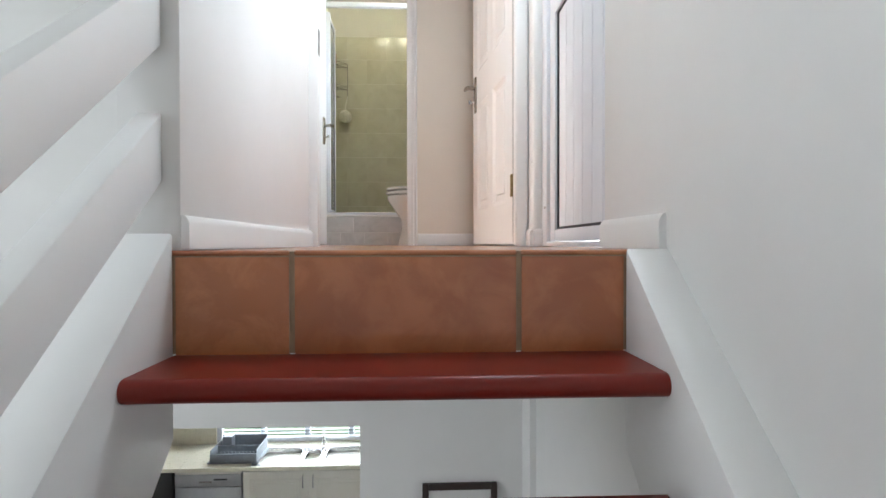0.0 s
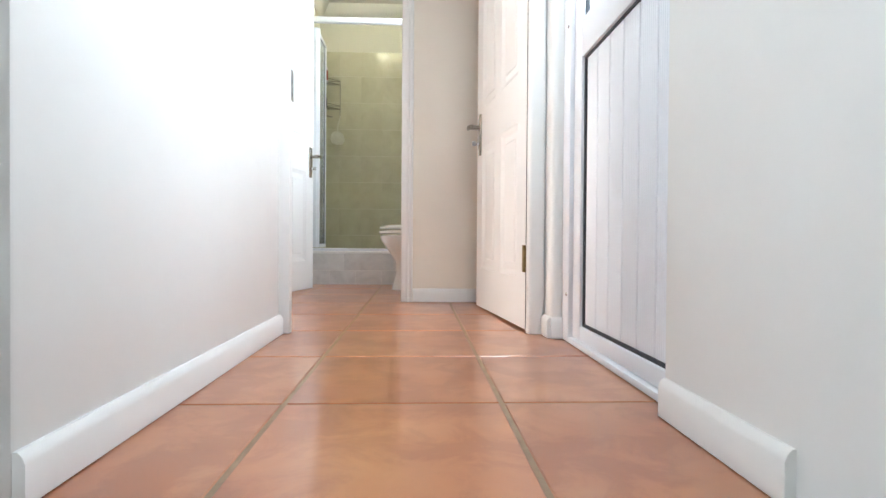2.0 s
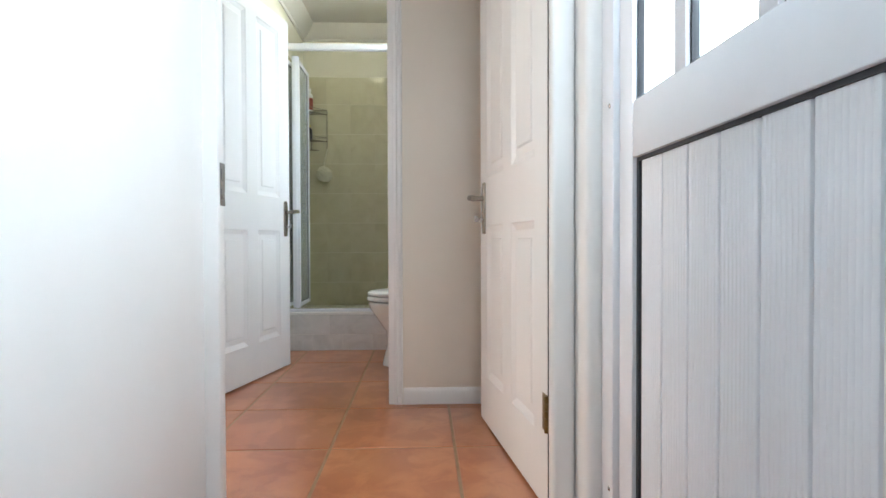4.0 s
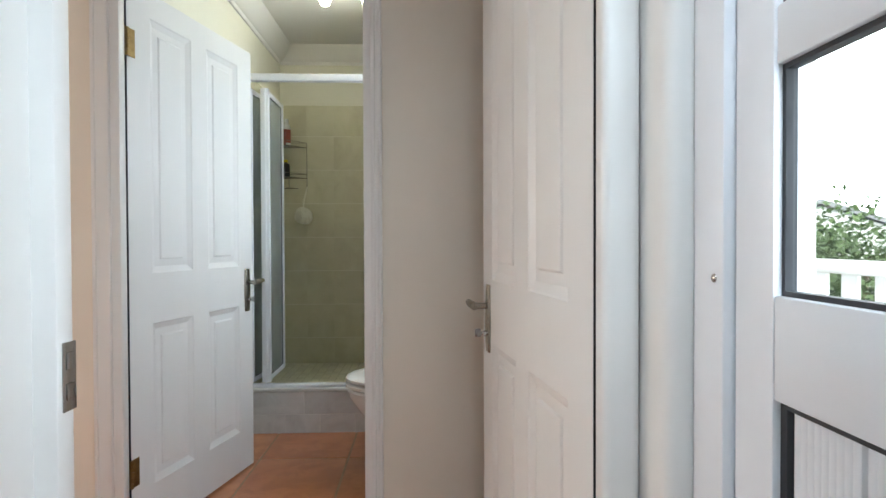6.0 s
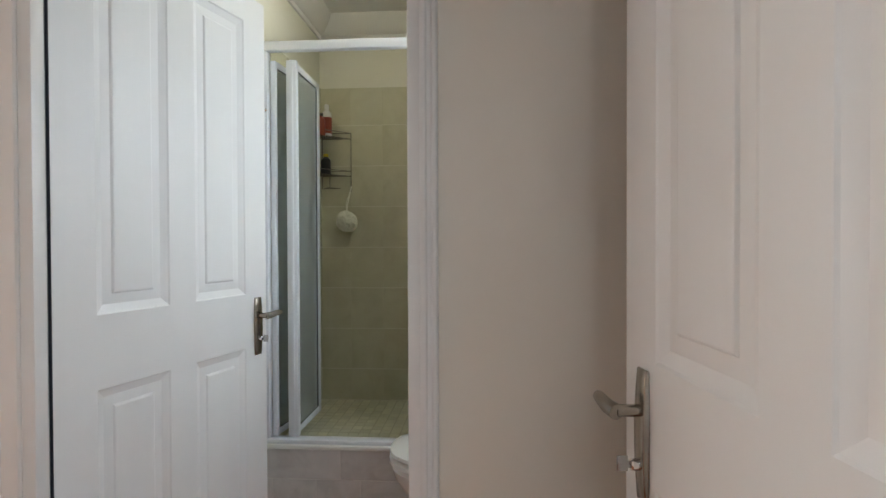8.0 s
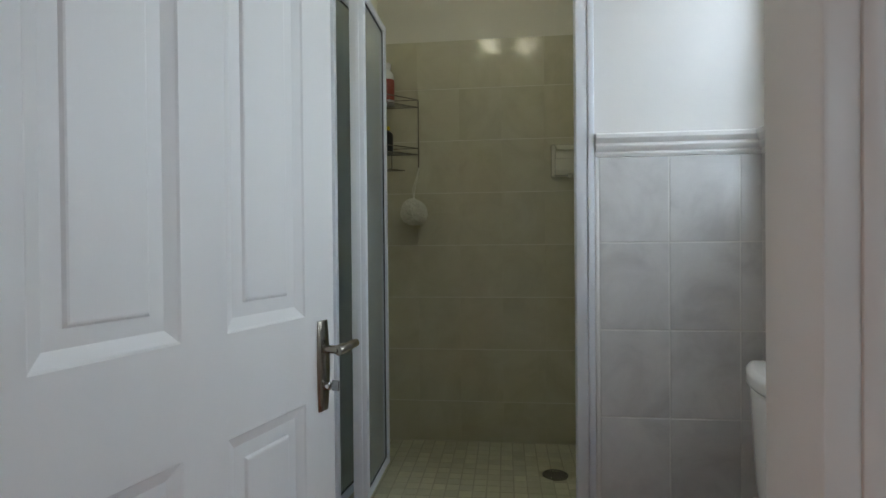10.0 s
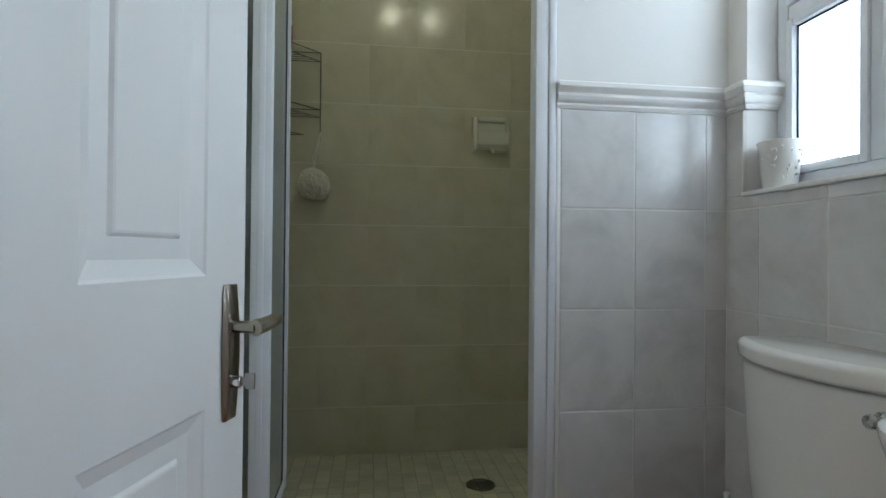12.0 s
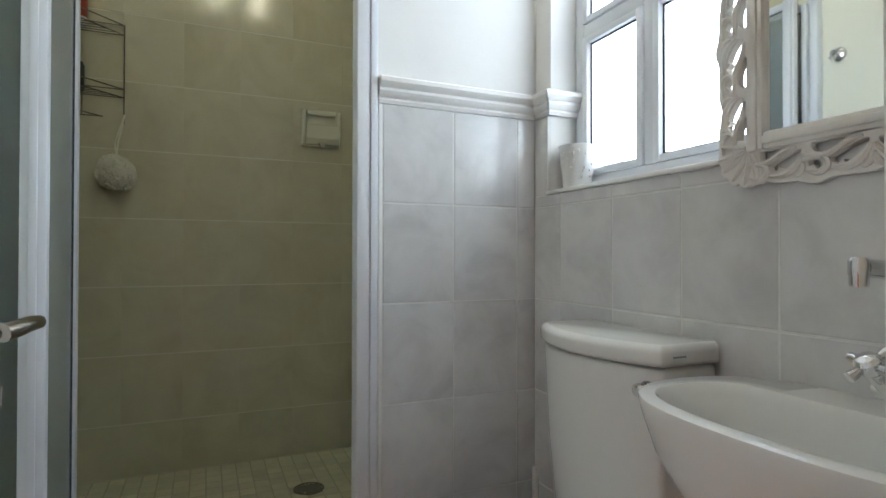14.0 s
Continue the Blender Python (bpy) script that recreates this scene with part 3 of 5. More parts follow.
def staircase():
    root = thing("staircase", pose(0, 1.09, -0.202), "steep open-riser stairs with red painted treads", "staircase")
    bm = box(bmesh.new(), -0.5175, 0.3655, -0.203, 0.0006, -0.040, 0.0)
    edges = [e for e in bm.edges if all(v.co.y < -0.19 for v in e.verts) and abs(e.verts[0].co.z - e.verts[1].co.z) < 1e-4]
    bmesh.ops.bevel(bm, geom=edges, offset=0.018, segments=5, profile=0.5, affect="EDGES")
    first = mesh_of("tread", bm, OXIDE)
    bm = box(bmesh.new(), -0.5175, 0.3655, -0.203, 0.045, -0.040, 0.0)
    edges = [e for e in bm.edges if all(v.co.y < -0.19 for v in e.verts) and abs(e.verts[0].co.z - e.verts[1].co.z) < 1e-4]
    bmesh.ops.bevel(bm, geom=edges, offset=0.018, segments=5, profile=0.5, affect="EDGES")
    deep = mesh_of("tread", bevelled(bm, 0.003, 1, 40), OXIDE)
    for k in range(13):
        ob = new("tread", deep if k else first)
        ob.parent = root
        ob.location = (0, -GO * k, -RISE * k)
    slope = RISE / GO
    run = 3.15
    for x0, x1, top in ((-0.640, -0.518, 0.035), (0.366, 0.460, 0.004)):
        a = top + 0.202
        out = [(0.0, a), (0.0, a - 0.40), (-run + 0.42 / slope, a - slope * run), (-run, a - slope * run)]
        part("stringer", bevelled(prism(out, x0, x1, "x"), 0.006), TRIM, root, "sloping white painted stair string")


staircase()


def balustrade():
    root = thing("stair_balustrade", pose(-0.570, 1.118, 0.2), "sloping white painted boards beside the stairs", "balustrade")
    slope = 0.79
    run = 3.1
    for z0, z1 in ((-0.064, 0.072), (0.203, 0.345), (0.49, 0.65)):
        out = [(0, z0), (0, z1), (-run, z1 - slope * run), (-run, z0 - slope * run)]
        part("board", bevelled(prism(out, -0.032, 0.020, "x"), 0.005), TRIM, root)
    part("post", boxes((-0.062, -0.033, -3.1, -3.0, -3.09, -1.9), bevel=0.004), TRIM, root)


balustrade()


# ---- bathroom ----
SHOWER_Z = 0.20


def shower_tray():
    root = setting("shower_kerb", boxes((-0.955, -0.082, 4.7075, 4.83, -0.006, 0.240), (-0.955, 0.403, 4.83, 5.632, -0.006, SHOWER_Z - 0.006)), BATH_GROUT, "raised tiled shower base with a kerb", "shower base")
    places = []
    for z0, z1 in ((0.0, 0.106), (0.110, 0.240)):
        x, step = -1.103, 0.200 if z0 < 0.1 else 0.510
        while x < -0.083:
            a, b = max(x + 0.0015, -0.954), min(x + step - 0.0015, -0.083)
            if b - a > 0.02:
                places.append((((a + b) / 2, 4.710, (z0 + z1) / 2), (b - a, 0.010, z1 - z0)))
            x += step
    pieces("kerb_tile", root, places, BATH_TILE, 0.0015)
    part("kerb_cap", boxes((-0.954, -0.083, 4.700, 4.832, 0.2405, 0.259), bevel=0.005), TRIM, root, "white kerb capping")


shower_tray()


def shower_enclosure():
    root = thing("shower_screen", pose(-0.955, 4.735, 0.259), "white aluminium shower frame with folded bifold glass door", "shower screen")
    part("header_rail", boxes((0.001, 0.872, -0.020, 0.022, 1.763, 1.804), bevel=0.004), ALU, root)
    part("sill_rail", boxes((0.001, 0.817, -0.022, 0.024, 0.0005, 0.020), bevel=0.004), ALU, root)
    part("post", boxes((0.001, 0.036, -0.018, 0.020, 0.021, 1.762), bevel=0.004), ALU, root)
    part("post", boxes((0.818, 0.852, -0.030, 0.022, 0.021, 1.762), (0.8525, 0.872, -0.034, -0.016, 0.0215, 1.762), bevel=0.004), ALU, root)

    def leaf(a, b, half, lead, rear=0.028):
        """A glazed leaf from a to b; half: half the depth of its leading stile, lead: that stile's length."""
        ang = math.degrees(math.atan2(b[1] - a[1], b[0] - a[0]))
        length = math.hypot(b[0] - a[0], b[1] - a[1])
        door = new("folding_leaf")
        door.parent = root
        door.matrix_local = pose(a[0], a[1], 0.026, 0, 0, ang)
        tagged(door, "folded glass shower leaf in a white frame")
        e = length - rear
        stile = boxes((0, lead, -half, half, 0, 1.70), bevel=0.004)
        if half > 0.02:
            box(stile, -0.004, 0.001, -half + 0.016, half - 0.016, 0, 1.70, bevel=0.0015)
        part("leaf_stile", stile, ALU, door)
        part("leaf_stile", boxes((e, length, -0.013, 0.013, 0, 1.70), bevel=0.004), ALU, door)
        for z0, z1 in ((0, 0.028), (1.672, 1.70)):
            part("leaf_rail", boxes((lead, e, -0.011, 0.011, z0, z1), bevel=0.003), ALU, door)
        part("pane", boxes((lead, e, -0.003, 0.003, 0.028, 1.672)), SHOWER_GLASS, door)
        part("pane_gasket", boxes((lead - 0.0005, lead + 0.004, -0.0055, 0.0055, 0.028, 1.672), (e - 0.004, e + 0.0005, -0.0055, 0.0055, 0.028, 1.672), (lead + 0.004, e - 0.004, -0.0055, 0.0055, 0.0275, 0.031), (lead + 0.004, e - 0.004, -0.0055, 0.0055, 1.669, 1.6725)), GASKET, door)

    leaf((0.052, 0.006), (0.104, 0.395), 0.013, 0.020)
    leaf((0.138, 0.004), (0.137, 0.398), 0.024, 0.030)


shower_enclosure()


def wall_tiles():
    """Tiled walls: dado round the basin and toilet, and the shower's three walls."""
    zs = [0.0, 0.097, 0.357, 0.617, 0.878, 1.139, 1.394]
    back = setting("wall_dado_shower", boxes((-0.070, 0.400, 4.7102, 4.7195, 0.002, 1.394)), BATH_GROUT, "grey tiled dado beside the shower", "wall tiling")
    places = []
    for z0, z1 in zip(zs, zs[1:]):
        for a, b in ((-0.069, 0.133), (0.133, 0.332), (0.332, 0.394)):
            places.append((((a + b) / 2, 4.713, (z0 + z1) / 2), (b - a - 0.0035, 0.008, z1 - z0 - 0.0035)))
    pieces("tile", back, places, BATH_TILE, 0.0015)
    side = setting("wall_dado_window", boxes((0.3927, 0.4028, 3.546, 4.7100, 0.002, 1.171), (0.3927, 0.4028, 3.546, 4.03, 1.171, 1.394), (0.3927, 0.4028, 4.645, 4.7100, 1.171, 1.394)), BATH_GROUT, "grey tiled dado below the window", "wall tiling")
    places = []
    ys = [3.548, 3.769, 3.970, 4.175, 4.379, 4.583, 4.708]
    for k, (z0, z1) in enumerate(zip(zs, zs[1:])):
        for a, b in zip(ys, ys[1:]):
            top = z1
            if k == 5 and b > 4.03:
                top = 1.171
                if a < 4.03:
                    places.append(((0.3955, (a + 4.03) / 2, (z0 + z1) / 2), (0.008, 4.03 - a - 0.0035, z1 - z0 - 0.0035)))
                    a = 4.03
                if b > 4.7:
                    places.append(((0.3955, (4.645 + b) / 2, (1.171 + z1) / 2), (0.008, b - 4.645 - 0.0035, z1 - 1.171 - 0.0035)))
            places.append(((0.3955, (a + b) / 2, (z0 + top) / 2), (0.008, b - a - 0.0035, top - z0 - 0.0035)))
    pieces("tile", side, places, BATH_TILE, 0.0015)
    # shower
    zs = [SHOWER_Z, 0.391, 0.638, 0.886, 1.133, 1.381, 1.628, 1.874, 2.102]
    back = setting("wall_shower_back", boxes((-0.950, 0.398, 5.6208, 5.6315, SHOWER_Z, 2.102)), SHOWER_GROUT, "beige tiled back wall of the shower", "wall tiling")
    places = []
    for z0, z1 in zip(zs, zs[1:]):
        x = -0.364 - 0.199 * 3
        while x < 0.40:
            a, b = max(x, -0.944), min(x + 0.199, 0.394)
            if b - a > 0.01:
                places.append((((a + b) / 2, 5.624, (z0 + z1) / 2), (b - a - 0.0004, 0.008, z1 - z0 - 0.0045)))
            x += 0.199
    pieces("tile", back, places, SHOWER_TILE, 0.0004)
    for name, x0, x1, xc in (("wall_shower_west", -0.9545, -0.9438, -0.947), ("wall_shower_east", 0.3918, 0.4025, 0.395)):
        wall = setting(name, boxes((x0, x1, 4.831, 5.6205, SHOWER_Z, 2.102)), SHOWER_GROUT, "beige tiled side wall of the shower", "wall tiling")
        places = []
        for z0, z1 in zip(zs, zs[1:]):
            for k in range(4):
                a, b = 4.831 + 0.197 * k, 4.831 + 0.197 * (k + 1)
                places.append(((xc, (a + b) / 2, (z0 + z1) / 2), (0.008, b - a - 0.003, z1 - z0 - 0.003)))
        pieces("tile", wall, places, SHOWER_TILE, 0.0012)


wall_tiles()


def dado_moulding():
    prof = [(0.0, 0.0), (0.010, 0.0), (0.014, 0.008), (0.012, 0.014), (0.020, 0.020), (0.024, 0.030), (0.021, 0.038), (0.028, 0.044), (0.034, 0.052), (0.034, 0.062), (0.028, 0.067), (0.0, 0.067)]
    z = 1.3955

    def run(a, b, sa, sb):
        return loft([[(p[0] + s[0] * d, p[1] + s[1] * d, z + h) for d, h in prof] for p, s in ((a, sa), (b, sb))])
    setting("trim_dado_1", run((-0.080, 4.7185), (0.401, 4.7185), (0, -1), (-1, -1)), TRIM, "moulded white dado rail above grey tiles", "dado rail")
    setting("trim_dado_2", run((0.401, 4.7185), (0.401, 4.647), (-1, -1), (-1, -1)), TRIM, "moulded white dado rail above grey tiles", "dado rail")
    setting("trim_dado_3", run((0.403, 4.6448), (0.486, 4.6448), (-1, -1), (0, -1)), TRIM, "moulded white dado rail above grey tiles", "dado rail")
    setting("trim_tile_edge", boxes((-0.081, -0.0705, 4.706, 4.7195, 0.001, 1.395), bevel=0.003), TRIM, "white tile edging strip", "tile trim")


dado_moulding()


def bathroom_window():
    setting("window_sill", boxes((0.384, 0.486, 4.032, 4.643, 1.1715, 1.183), bevel=0.003), TRIM, "glazed white window sill", "window sill")
    root = setting("window_1", boxes((0.487, 0.535, 4.031, 4.066, 1.184, 2.048), (0.487, 0.535, 4.608, 4.644, 1.184, 2.048), (0.487, 0.535, 4.066, 4.608, 1.184, 1.222), (0.487, 0.535, 4.066, 4.608, 2.008, 2.048), bevel=0.004), ALU,
                   "white aluminium casement window over the toilet", "window")
    part("mullion", boxes((0.489, 0.533, 4.345, 4.379, 1.222, 2.008), bevel=0.004), ALU, root)
    for y0, y1 in ((4.066, 4.345), (4.379, 4.608)):
        for z0, z1 in ((1.222, 1.612), (1.650, 2.008)):
            sash = part("sash", boxes((0.482, 0.520, y0, y0 + 0.020, z0, z1), (0.482, 0.520, y1 - 0.020, y1, z0, z1), (0.482, 0.520, y0 + 0.020, y1 - 0.020, z0, z0 + 0.018), (0.482, 0.520, y0 + 0.020, y1 - 0.020, z1 - 0.018, z1), bevel=0.003), ALU, root)
            g = part("pane", boxes((0.500, 0.505, y0 + 0.020, y1 - 0.020, z0 + 0.018, z1 - 0.018)), GLASS, root)
            g.visible_shadow = False
            a, b, c, d, t = y0 + 0.0195, y1 - 0.0195, z0 + 0.0175, z1 - 0.0175, 0.005
            part("gasket", boxes((0.496, 0.4985, a, a + t, c, d), (0.496, 0.4985, b - t, b, c, d), (0.496, 0.4985, a + t, b - t, c, c + t), (0.496, 0.4985, a + t, b - t, d - t, d)), GASKET, g)
        part("transom", boxes((0.488, 0.532, y0, y1, 1.613, 1.649), bevel=0.003), ALU, root)


bathroom_window()


def mosaic_floor():
    root = setting("floor_shower", boxes((-0.950, 0.398, 4.831, 5.6275, SHOWER_Z - 0.0055, SHOWER_Z)), MOSAIC_GROUT, "small cream mosaic shower floor", "floor")
    places = []
    s = 0.052
    x = -0.948
    near = []
    far = bmesh.new()
    while x < 0.35:
        y = 4.834
        while y < 5.60:
            if math.hypot(x + s / 2 + 0.156, y + s / 2 - 5.27) > 0.055:
                if x < 0.12 and len(near) < 300:
                    near.append(((x + s / 2, y + s / 2, SHOWER_Z - 0.001), (s - 0.005, s - 0.005, 0.005)))
                else:
                    box(far, x + 0.0025, x + s - 0.0025, y + 0.0025, y + s - 0.0025, SHOWER_Z - 0.0035, SHOWER_Z + 0.0015)
            y += s
        x += s
    pieces("mosaic_tile", root, near, MOSAIC, 0.001)
    ob = part("mosaic_tiles", far, MOSAIC, root)
    ob["kind"] = "stuff"
    drain = thing("floor_drain", pose(-0.156, 5.27, SHOWER_Z - 0.003), "round dark metal drain in the shower floor", "drain")
    bm = lathe([(0.052, 0), (0.052, 0.006), (0.046, 0.008), (0.044, 0.004), (0.0, 0.004)], 32)
    part("rim", bm, DRAIN, drain)
    bars = bmesh.new()
    for k in range(-3, 4):
        w = math.sqrt(0.043 ** 2 - (k * 0.012) ** 2)
        box(bars, k * 0.012 - 0.003, k * 0.012 + 0.003, -w, w, 0.0045, 0.0085, bevel=0.001, seg=1)
    part("grate", bars, DRAIN, drain)


mosaic_floor()


def soap_dish():
    root = thing("soap_dish", pose(-0.055, 5.6195, 1.444), "cream ceramic soap dish set in the shower wall", "soap dish")
    bm = boxes((-0.080, 0.080, -0.012, 0.0, 0.0, 0.150), bevel=0.0055)
    part("back_plate", bm, SOAP, root)
    bm = boxes((-0.080, -0.060, -0.030, -0.0125, 0.004, 0.148), (0.060, 0.080, -0.030, -0.0125, 0.004, 0.148), (-0.060, 0.060, -0.030, -0.0125, 0.124, 0.148), bevel=0.0095)
    part("surround", bm, SOAP, root)
    scoop = [(-0.0125, 0.004), (-0.036, 0.006), (-0.056, 0.026), (-0.064, 0.078), (-0.055, 0.080), (-0.046, 0.040), (-0.030, 0.028), (-0.0125, 0.026)]
    part("tray", bevelled(prism(scoop, -0.066, 0.066, "x"), 0.004, 2), SOAP, root, "scooped soap tray")
    part("drain_lip", bevelled(prism([(-0.014, 0.010), (0.014, 0.010), (0.004, -0.010), (-0.004, -0.010)], -0.056, -0.034, "y"), 0.003), SOAP, root)


soap_dish()


def corner_caddy():
    root = thing("corner_caddy", pose(-0.942, 5.6195, 1.490), "three-tier wire corner caddy hung in the shower", "shower caddy")
    r = 0.0023
    for z in (0.335, 0.300, 0.105, 0.075):
        part("rim_wire", tube(bmesh.new(), [(0.008, -0.008, z), (0.185, -0.008, z), (0.008, -0.185, z)], r, 6, closed=True), WIRE, root)
    for z in (0.300, 0.075):
        for k in range(1, 8):
            d = 0.185 * k / 8
            part("shelf_wire", tube(bmesh.new(), [(0.008, -0.008 - d, z), (0.177 - d + 0.008, -0.008 - d, z)], 0.0017, 5), WIRE, root)
    for x, y, z in ((0.185, -0.008, -0.02), (0.008, -0.185, 0.0), (0.008, -0.008, 0.0)):
        part("upright_wire", tube(bmesh.new(), [(x, y, 0.335), (x, y, z)], r, 6), WIRE, root)
    bm = tube(bmesh.new(), [(0.06, -0.03, 0.075), (0.06, -0.03, 0.010), (0.06, -0.03, 0.0)], r, 6)
    tube(bm, [(0.02, -0.02, 0.0), (0.12, -0.02, 0.0), (0.06, -0.08, 0.0)], r, 6, closed=True)
    part("soap_rack", bm, WIRE, root)

    def bottle(at, h, rad, body, cap, label, band=None):
        b = thing("bottle", pose(*at), label, "bottle")
        part("body", lathe([(0.0, 0), (rad * 0.9, 0), (rad, 0.006), (rad, h * 0.66), (rad * 0.85, h * 0.76), (rad * 0.42, h * 0.83), (rad * 0.42, h * 0.86)], 20), body, b)
        part("cap", lathe([(rad * 0.5, h * 0.86), (rad * 0.5, h * 0.98), (rad * 0.4, h), (0, h)], 18), cap, b)
        if band:
            part("label", lathe([(rad * 1.015, h * 0.12), (rad * 1.015, h * 0.6)], 20), band, b)
    bottle((-0.893, 5.568, 1.791), 0.20, 0.030, CERAMIC, CERAMIC, "white shampoo bottle with dark red label", RED_LABEL)
    bottle((-0.905, 5.490, 1.791), 0.13, 0.025, RED_LABEL, BLACK, "small dark red bottle on caddy")
    bottle((-0.902, 5.575, 1.566), 0.13, 0.030, BLACK, YELLOW, "black and yellow bottle on caddy")
    puff = thing("bath_puff", pose(-0.775, 5.570, 1.288), "white net bath puff hanging from caddy", "bath puff")
    bm = bmesh.new()
    bmesh.ops.create_icosphere(bm, subdivisions=5, radius=1.0)
    for v in bm.verts:
        d = v.co.copy()
        ruffle = math.sin(9 * d.x + 6 * math.sin(5 * d.y + 2)) * math.sin(8 * d.z + 5 * math.sin(6 * d.x)) + 0.6 * math.sin(23 * d.y + 7 * math.sin(9 * d.z + 4 * d.x))
        v.co = Vector((d.x * 1.04, d.y * 0.9, d.z)) * (0.062 + 0.0040 * ruffle + 0.004 * math.sin(3 * d.x + 2 * d.z + 1))
    part("net", bm, PUFF, puff)
    bm = tube(bmesh.new(), [(0, 0.0, 0.050), (0.004, 0.010, 0.11), (0.012, 0.030, 0.16), (0.020, 0.040, 0.215)], 0.0035, 6)
    tube(bm, [(0.0, 0, 0.050), (-0.006, 0.010, 0.11), (0.006, 0.030, 0.16), (0.020, 0.040, 0.215)], 0.003, 6)
    part("cord", bm, PUFF, puff)


corner_caddy()


def toilet():
    root = thing("toilet", pose(0.391, 4.27, 0.0), "white ceramic close-coupled toilet with closed seat", "toilet")
    # pedestal and bowl, pointing towards negative x
    spec = [(0.0, -0.33, 0.265, 0.108), (0.03, -0.33, 0.260, 0.103), (0.12, -0.335, 0.232, 0.092), (0.20, -0.35, 0.222, 0.112), (0.28, -0.385, 0.242, 0.155), (0.34, -0.410, 0.258, 0.178), (0.372, -0.415, 0.261, 0.182), (0.38, -0.415, 0.251, 0.172)]
    part("bowl", loft([oval(cx, 0, z, a, b, 2.3) for z, cx, a, b in spec]), CERAMIC, root)
    part("shelf", boxes((-0.27, -0.005, -0.115, 0.115, 0.15, 0.395), bevel=0.02), CERAMIC, root)
    part("seat", loft([oval(-0.415, 0, z - 0.015, a, b, 2.3) for z, a, b in ((0.402, 0.262, 0.180), (0.407, 0.270, 0.187), (0.420, 0.270, 0.187), (0.425, 0.262, 0.180))]), CERAMIC, root, "white plastic seat")
    part("lid", loft([oval(-0.413, 0, z - 0.009, a, b, 2.3) for z, a, b in ((0.427, 0.260, 0.178), (0.431, 0.269, 0.186), (0.443, 0.268, 0.185), (0.452, 0.248, 0.166), (0.455, 0.20, 0.12))]), CERAMIC, root, "white plastic lid")
    # cistern: bowed front, lid overhanging

    def bow(z, half, depth, front):
        pts = [(-0.004, half), (-0.004, -half)]
        for k in range(13):
            t = -1 + 2 * k / 12
            pts.append((-depth - front * (1 - t * t) - 0.0, half * t * 1.0))
        return [(x, y, z) for x, y in pts]
    tank = part("tank", bevelled(loft([bow(z, h, d, f) for z, h, d, f in ((0.376, 0.145, 0.110, 0.035), (0.42, 0.160, 0.125, 0.038), (0.58, 0.176, 0.132, 0.045), (0.802, 0.184, 0.140, 0.050))]), 0.010, 3, 40), CERAMIC, root)
    part("tank_lid", bevelled(loft([bow(z, h, d, f) for z, h, d, f in ((0.808, 0.188, 0.144, 0.052), (0.811, 0.190, 0.146, 0.053), (0.836, 0.190, 0.146, 0.053), (0.846, 0.183, 0.138, 0.050))]), 0.005, 3, 25), CERAMIC, tank)
    part("maker_mark", boxes((-0.120, -0.090, -0.1912, -0.1898, 0.822, 0.825)), GREY_PLASTIC, tank)
    bm = lathe([(0.0, 0), (0.0165, 0), (0.0145, 0.004), (0.009, 0.006), (0.008, 0.012), (0.011, 0.015), (0.0125, 0.020), (0.010, 0.026), (0.0, 0.028)], 24)
    bmesh.ops.transform(bm, matrix=Matrix.Translation((-0.150, -0.158, 0.764)) @ Matrix.Rotation(radians(-90), 4, "Y"), verts=bm.verts)
    part("flush_lever", bm, CHROME, root, "chrome flush knob")
    brush = thing("toilet_brush", pose(0.335, 4.620, 0.0), "white plastic toilet brush in its holder", "toilet brush")
    part("holder", lathe([(0.0, 0), (0.05, 0), (0.052, 0.01), (0.045, 0.13), (0.040, 0.135)], 24), CERAMIC, brush)
    part("handle", tube(bmesh.new(), [(0, 0, 0.13), (0, 0, 0.40), (0, 0, 0.43)], lambda t: 0.010 - 0.002 * t, 12), CERAMIC, brush)


toilet()


